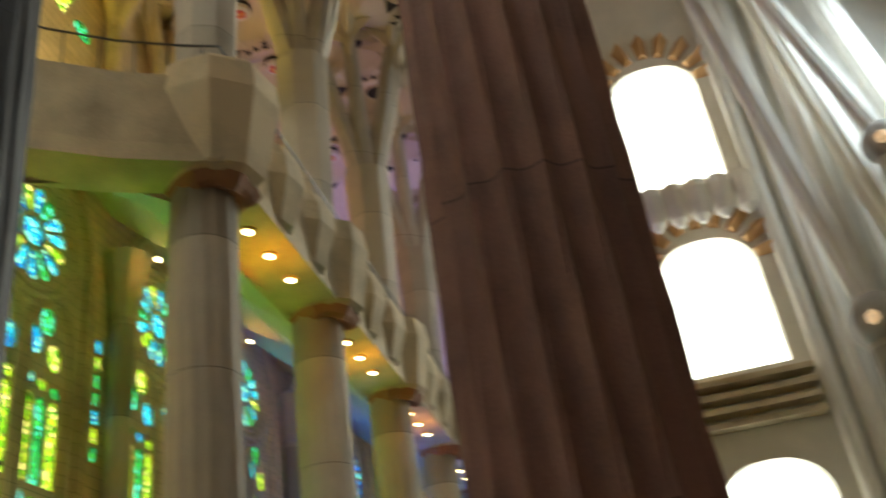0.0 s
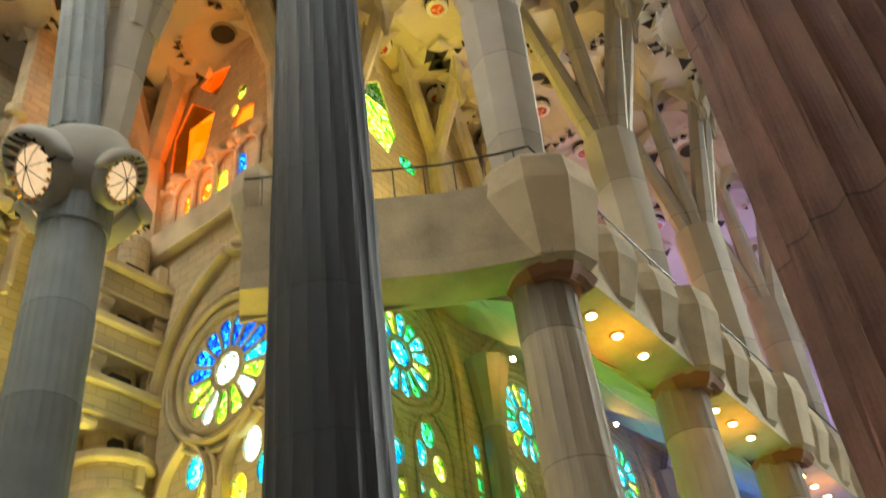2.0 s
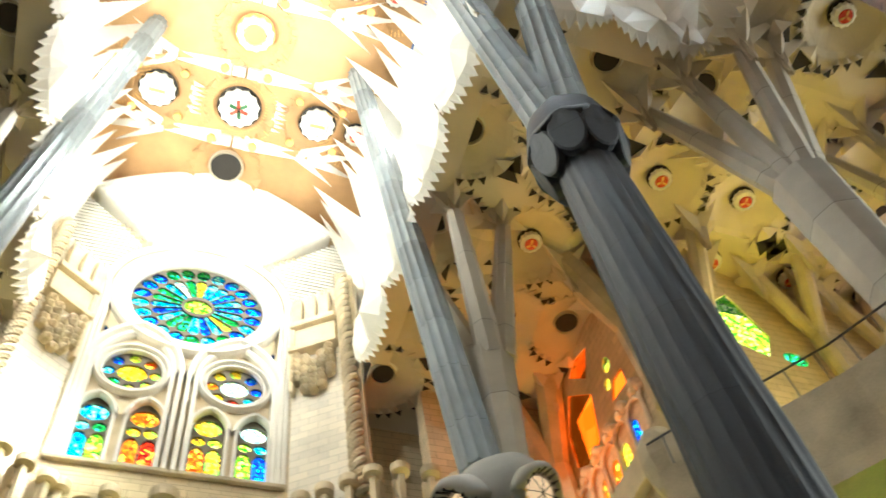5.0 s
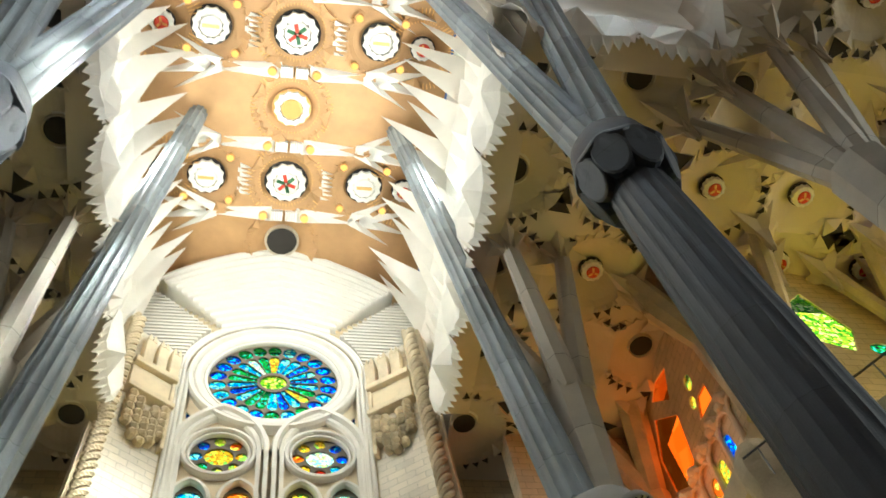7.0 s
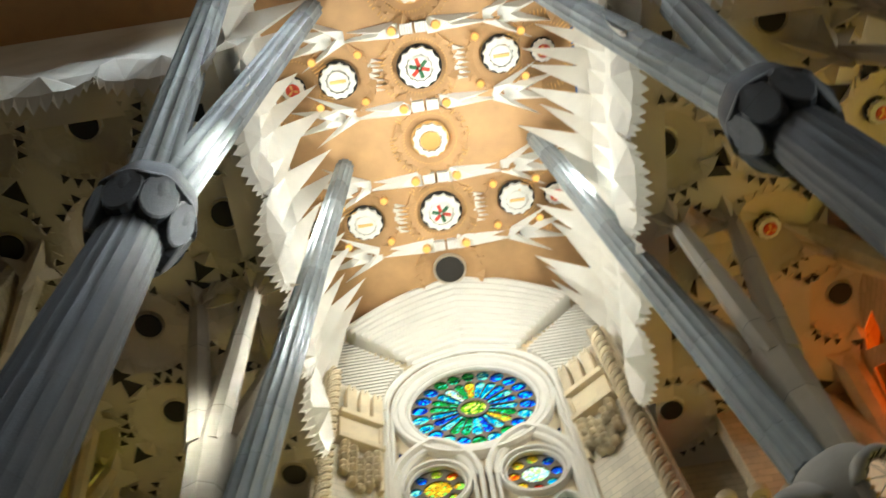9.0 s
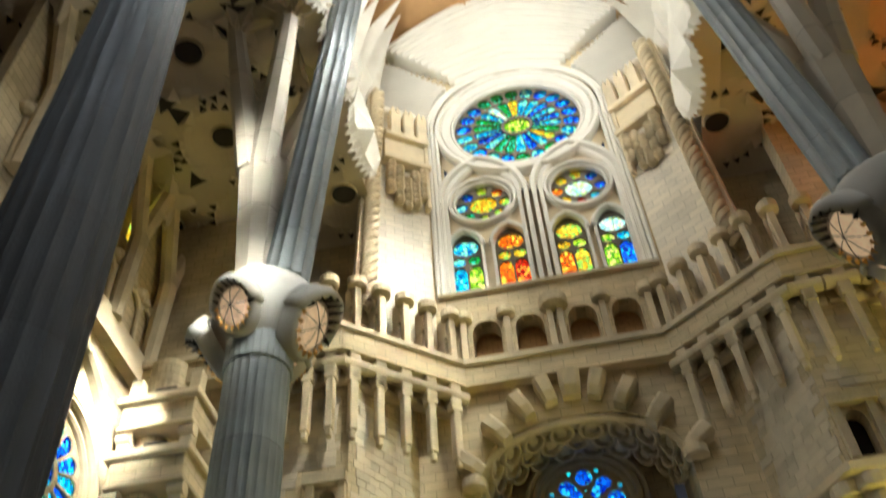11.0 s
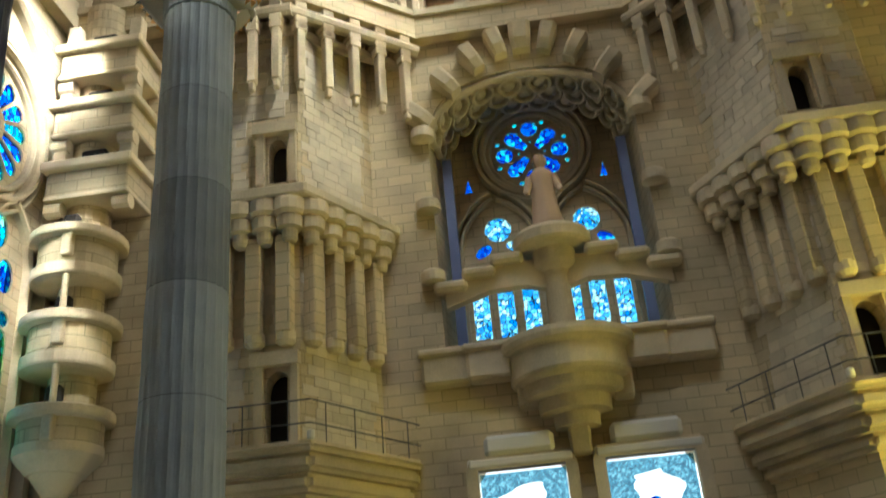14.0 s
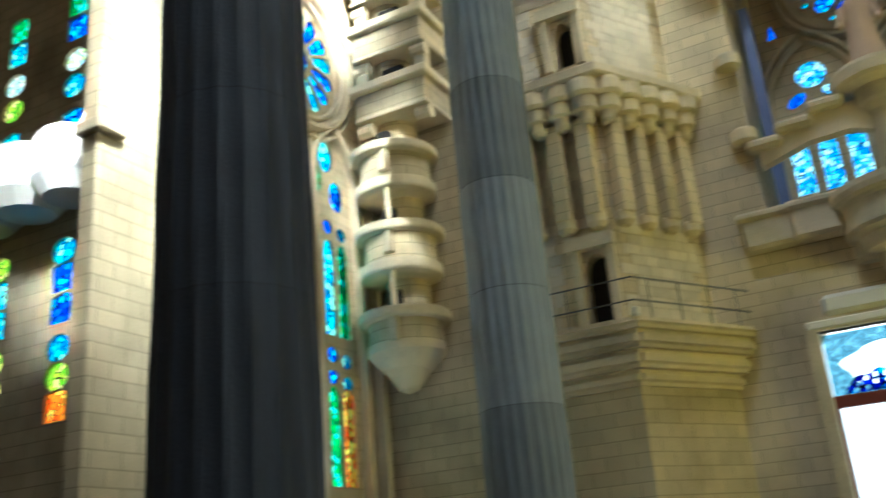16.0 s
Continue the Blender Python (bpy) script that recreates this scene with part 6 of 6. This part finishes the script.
# toothed leaf edges where the aisle vaults open to the high vaults
def leaf_edge(name, along, sign, a0, count, base, z0=30.0, z1=37.0, period=3.85):
    """A row of bright folded stone leaves with toothed rims, and the vault's strip behind them. along: 'y' runs in y at x = base."""
    bm, strip_bm = bmesh.new(), bmesh.new()
    put = (lambda a, o, z: (base + sign * o, a, z)) if along == "y" else (lambda a, o, z: (a, base + sign * o, z))
    teeth, cells = 13, 4
    rowz = ((-0.75, 0.35, 1.0), (-0.55, 0.1, 2.7), (0.1, 0.0, 4.6), (0.4, 0.0, z1 - z0))
    for k in range(count):
        c = a0 + period * (k + 0.5)
        across = lambda q: c + 0.5 * period * math.sin(radians(-80 + 160 * q)) / math.sin(radians(80))
        bow = lambda q: math.cos(radians(-80 + 160 * q))
        rim, inner = [], []
        for i in range(2 * teeth + 1):
            q = i / (2 * teeth)
            tip = i % 2
            o = -0.62 + 0.75 * bow(q) + (0.0 if tip else -0.26 * bow(q)) + chance.uniform(-0.05, 0.05)
            rim.append(bm.verts.new(put(across(q), o, z0 - 0.1 - 0.55 * bow(q) + (0.0 if tip else 0.22))))
            if not tip:
                inner.append((q, bm.verts.new(put(across(q), o - 0.2 * bow(q), z0 + 0.25 - 0.4 * bow(q)))))
        for i in range(teeth):
            bm.faces.new((rim[2 * i], rim[2 * i + 1], inner[i][1]))
            bm.faces.new((rim[2 * i + 1], rim[2 * i + 2], inner[i + 1][1], inner[i][1]))
        above = []
        for o0, amp, dz in rowz:
            line = []
            for j in range(cells + 1):
                q = j / cells
                edge = j in (0, cells)
                line.append((q, bm.verts.new(put(across(q), o0 + (0.3 * bow(q) if amp else 0.0) + (0.0 if edge else (1 if j % 2 else -1) * amp + chance.uniform(-0.15, 0.15)), z0 + dz + (0.0 if edge or dz > 6 else chance.uniform(-0.6, 0.6))))))
            above.append(line)
        # fan from the toothed line to the first broad facets
        j = 0
        for i in range(teeth):
            while j < cells and (inner[i][0] + inner[i + 1][0]) / 2 > above[0][j + 1][0] - 0.5 / cells:
                bm.faces.new((inner[i][1], above[0][j][1], above[0][j + 1][1]))
                j += 1
            bm.faces.new((inner[i][1], inner[i + 1][1], above[0][j][1]))
        while j < cells:
            bm.faces.new((inner[-1][1], above[0][j][1], above[0][j + 1][1]))
            j += 1
        for r0, r1 in zip(above, above[1:]):
            for j in range(cells):
                a_, b_, c_, d_ = r0[j][1], r0[j + 1][1], r1[j + 1][1], r1[j][1]
                for f in (((a_, b_, c_), (a_, c_, d_)) if j % 2 else ((a_, b_, d_), (b_, c_, d_))):
                    bm.faces.new(f)
        flat = [[strip_bm.verts.new(put(across(i / 12), o, z)) for o, z in ((-0.62 + 0.72 * bow(i / 12) - 0.1, z0 - 0.02), (0.75, z0 + 0.01))] for i in range(13)]
        for r0, r1 in zip(flat, flat[1:]):
            strip_bm.faces.new((r0[0], r0[1], r1[1], r1[0]))
    structure(name, bm, WHITE, "bright folded stone leaves with toothed rims along the aisle vault", "vault edge")
    structure("ceiling_strip", strip_bm, VAULT, "tan edge strip of the aisle vault", "ceiling")


leaf_edge("trim_4", "y", 1, 7.3, 4, 6.75, period=3.6)
leaf_edge("trim_5", "y", -1, 7.3, 4, -6.35, period=3.6)
leaf_edge("trim_6", "x", 1, 6.9, 2, 6.75, period=3.75)
leaf_edge("trim_7", "x", 1, -40, 9, 6.75, period=3.73)
leaf_edge("trim_8", "y", 1, -0.3, 2, 14.4, period=3.5)
for x, s in ((7.55, 1), (-7.1, -1)):
    structure("wall_clerestory", box(bmesh.new(), x, x + s * 0.5, 6.9, 25.2, 30.5, 45.2), WHITE, "pale clerestory wall above the aisle vault", "wall")
structure("wall_nave_clerestory", box(bmesh.new(), 7.5, 60, 7.4, 7.9, 30.5, 45.2), WHITE, "pale clerestory wall above the aisle vault", "wall")
structure("wall_left_clerestory", box(bmesh.new(), -40, -7.1, 7.4, 7.9, 30.5, 45.2), WHITE, "pale clerestory wall above the aisle vault", "wall")

# ---- the far end of the nave with its tall bright windows ----
E_X = 45.0


def on_end(u, v, w):
    return Vector((E_X + w, u, v))


end_holes = []
for z0, z1 in ((0.8, 12.6), (17.2, 24.8), (28.5, 37.0)):
    h = arch_outline(2.55, z0, z1 - 2.0, z1, 8)
    end_holes.append([(-6.3 + x, z) for x, z in h])
structure("wall_end", plate(bmesh.new(), [(-23, 0), (7, 0), (7, 45.4), (-23, 45.4)], end_holes, on_end, 0, 0.8), WHITE, "pale stone end wall with three tall stacked windows", "wall")
w = thing("window_end", "tall bright clear windows stacked over ledges", "window", "", "structure")
for h in end_holes:
    panes(w, on_end, [h], ["clear"], 0.5)
for z in (14.2, 14.9, 15.6, 16.3):
    part("ledge", box(bmesh.new(), E_X - 0.9 - 0.1 * (z - 14), E_X, -9.5, -2.5, z, z + 0.28), ASHLAR, w)
part("ledge", box(bmesh.new(), E_X - 1.2, E_X, -9.5, -2.8, 26.2, 27.6, 0.2), WHITE, w)
backdrop("backdrop", [(E_X + 2, -12, 0.2), (E_X + 2, 2, 0.2), (E_X + 2, 2, 40), (E_X + 2, -12, 40)], glow("bright_sky_outside", (1, 1, 0.96), 4))
for k in range(6):
    part("scallop", lathe(bmesh.new(), [(0.15, 25.2), (0.5, 25.6), (0.72, 26.3), (0.72, 27.2), (0.55, 27.7)], 10, (E_X - 1.1, -9.1 + 1.2 * k)), WHITE, w)
for y, r in ((-10.3, 0.5), (-11.7, 0.75), (-13.4, 0.6), (-15.2, 0.85), (-2.0, 0.6)):
    part("pier_shaft", limb(bmesh.new(), (E_X - 0.5, y, 0), (E_X - 0.5, y + 0.4, 44), r, r * 0.8, 8, 0.16, 6), WHITE, w)
for z0 in (22.9, 35.1):
    for k in range(9):
        a = radians(10 + 20 * k)
        bm = bmesh.new()
        rings(bm, [[(E_X - o, -6.3 + (q * math.cos(a) - t * math.sin(a)), z0 + q * math.sin(a) + t * math.cos(a)) for o, t in ((0.0, -0.34 * q / 3), (0.55 + 0.25 * (q - 2.6), 0), (0.0, 0.34 * q / 3))] for q in (2.6, 3.3, 3.9)])
        part("hood_rib", bm, GOLDEN, w)
for p0, p1, r in (((40, -11.9, 16.4), (40, -8.4, 44), 0.62), ((40, -14.6, 18), (40, -11.0, 44), 0.75), ((41, -17.6, 22), (41, -14.4, 44), 0.8), ((41, -12.3, 16.4), (42, -12.6, 44), 0.5), ((38, -14.6, 24), (38, -9.6, 44), 0.5)):
    c = thing("apse_limb", "pale bluish fluted stone limb leaning under the far vault", "column", "apse limbs")
    part("limb", limb(bmesh.new(), p0, p1, r, r * 0.8, 10, 0.12, 8), WHITE, c)
    part("shaft", limb(bmesh.new(), (p0[0], p0[1], 0), p0, r * 1.5, r * 1.4, 12, 0.08, 8), SAND, c)
    part("knot", lobed(p0, r * 2.1, r * 2.2, 6, 0.05), KNOT, c, smooth=True)
    for k in range(2):
        e = Vector(p0) + Vector((-r * 1.9, r * (0.8 - 1.6 * k), -0.2))
        part("lens", lathe(bmesh.new(), [(0.05, e.z - 0.35), (0.3, e.z - 0.15), (0.3, e.z + 0.15), (0.05, e.z + 0.35)], 10, (e.x, e.y)), LAMPGLASS, c, "glowing lamp lens")
# ---- cresting with knob heads on the aisle cornices ----
for place, u0, u1, nm in ((on_right, 15.8, 22.3, "bluish"), (on_left, 13.2, 22.3, "pale")):
    cr = thing("cornice_arcade", nm + " stone arcade of leaning posts with knob heads on the cornice", "arcade", "cornice arcades")
    n = int((u1 - u0) / 0.95)
    for i in range(n + 1):
        u = u0 + (u1 - u0) * i / n
        part("post", limb(bmesh.new(), place(u, 22.4, -0.15), place(u, 24.6, -0.1), 0.11, 0.09, 0, steps=2, seg=8), ASHLAR, cr)
        bm = bmesh.new()
        c = place(u, 24.9, -0.12)
        for dx, dz in ((-0.2, 0), (0.2, 0), (0, 0.22)):
            q = place(u + dx, 24.85 + dz, -0.12)
            lathe(bm, [(0.02, q.z - 0.24), (0.2, q.z - 0.14), (0.25, q.z), (0.2, q.z + 0.14), (0.02, q.z + 0.22)], 10, (q.x, q.y))
        part("knob_head", bm, ASHLAR, cr)
        if i < n:
            um = u + (u1 - u0) / n / 2
            part("arch_bar", tube(bmesh.new(), [place(u, 24.3, -0.12), place(u + (um - u) * 0.4, 24.62, -0.12), place(um, 24.75, -0.12), place(um + (um - u) * 0.6, 24.62, -0.12), place(2 * um - u, 24.3, -0.12)], 0.09, 6), ASHLAR, cr)

# wall ribs that fork under the aisle vault
for place, us, nm in ((on_right, (15.4, 22.4), "amber-lit"), (on_nave, (16.6, 21.2, 24.4, 28.2, 31.6, 35.2), "yellow-lit"), (on_left, (13.4, 16.4, 19.6, 22.2), "shaded")):
    for u in us:
        rb = thing("wall_rib", nm + " slender stone rib forking under the aisle vault", "rib", "wall ribs")
        part("stem", limb(bmesh.new(), place(u, 20.0 if nm == "yellow-lit" else 22.4, -0.35), place(u, 26.2, -0.5), 0.5 if nm == "amber-lit" else 0.3, 0.56 if nm == "amber-lit" else 0.34, 0, steps=3, seg=8), ASHLAR, rb)
        for du, o in ((-1.2, -0.5), (1.2, -0.5), (0.2, -2.0))[:2 if nm == "shaded" else 3]:
            star_leaves(rb, place(u + du, 29.5, o), 1.2, 4)
            part("fork", limb(bmesh.new(), place(u, 26.0, -0.5), place(u + du, 30.1, o), 0.44 if nm == "amber-lit" else 0.28, 0.6 if nm == "amber-lit" else 0.36, 0, steps=3, seg=8), ASHLAR, rb)

# ---- single stones of the stair towers ----
def stone_mesh(w, h):
    bm = bmesh.new()
    box(bm, 0.006, w - 0.006, -0.018, 0.03, 0.006, h - 0.006)
    me = bpy.data.meshes.new("stone")
    bm.to_mesh(me)
    bm.free()
    me.materials.append(BLOCK)
    return me


BLOCK = mat("sandstone_block", (0.56, 0.485, 0.36), 0.88, 0, 0.2, 0.9, 0.4, 24)
ROW = 0.285
widths = [0.44, 0.52, 0.6, 0.38]
meshes = [stone_mesh(w, ROW) for w in widths]
rnd = random.Random(7)
towers = [o for o in bpy.data.objects if o.name.startswith("stair_tower")]
for tw, s in zip(towers, (-1, 1)):
    P = tower_plan(s)
    for (p, q), wall in (((P[1], P[2]), "flank_wall"), ((P[2], P[3]), "front_wall")):
        host = [c for c in tw.children if c.name.startswith(wall)][0]
        d = Vector((q[0] - p[0], q[1] - p[1], 0))
        total = d.length
        d.normalize()
        nrm = Vector((-d.y, d.x, 0))
        if nrm.y < 0:
            nrm = -nrm
        m3 = Matrix((d, nrm, Vector((0, 0, 1)))).transposed().to_4x4()
        z, count = 7.25, 0
        while z < 19.6:
            u = 0.02 - rnd.random() * 0.2
            while u < total - 0.05 and count < 300:
                k = rnd.randrange(4)
                w = widths[k]
                clear = wall == "front_wall" and u < 1.35 and u + w > -0.02 and (7.2 < z + ROW and z < 9.85 or 14.85 < z + ROW and z < 16.95)
                if u >= 0.0 and u + w < total and not clear:
                    o = bpy.data.objects.new("stone", meshes[k])
                    scene.collection.objects.link(o)
                    o.parent = host
                    o.matrix_basis = Matrix.Translation(Vector((p[0], p[1], z)) + d * u - nrm * (0.002 + 0.012 * rnd.random())) @ m3
                    count += 1
                u += w
            z += ROW
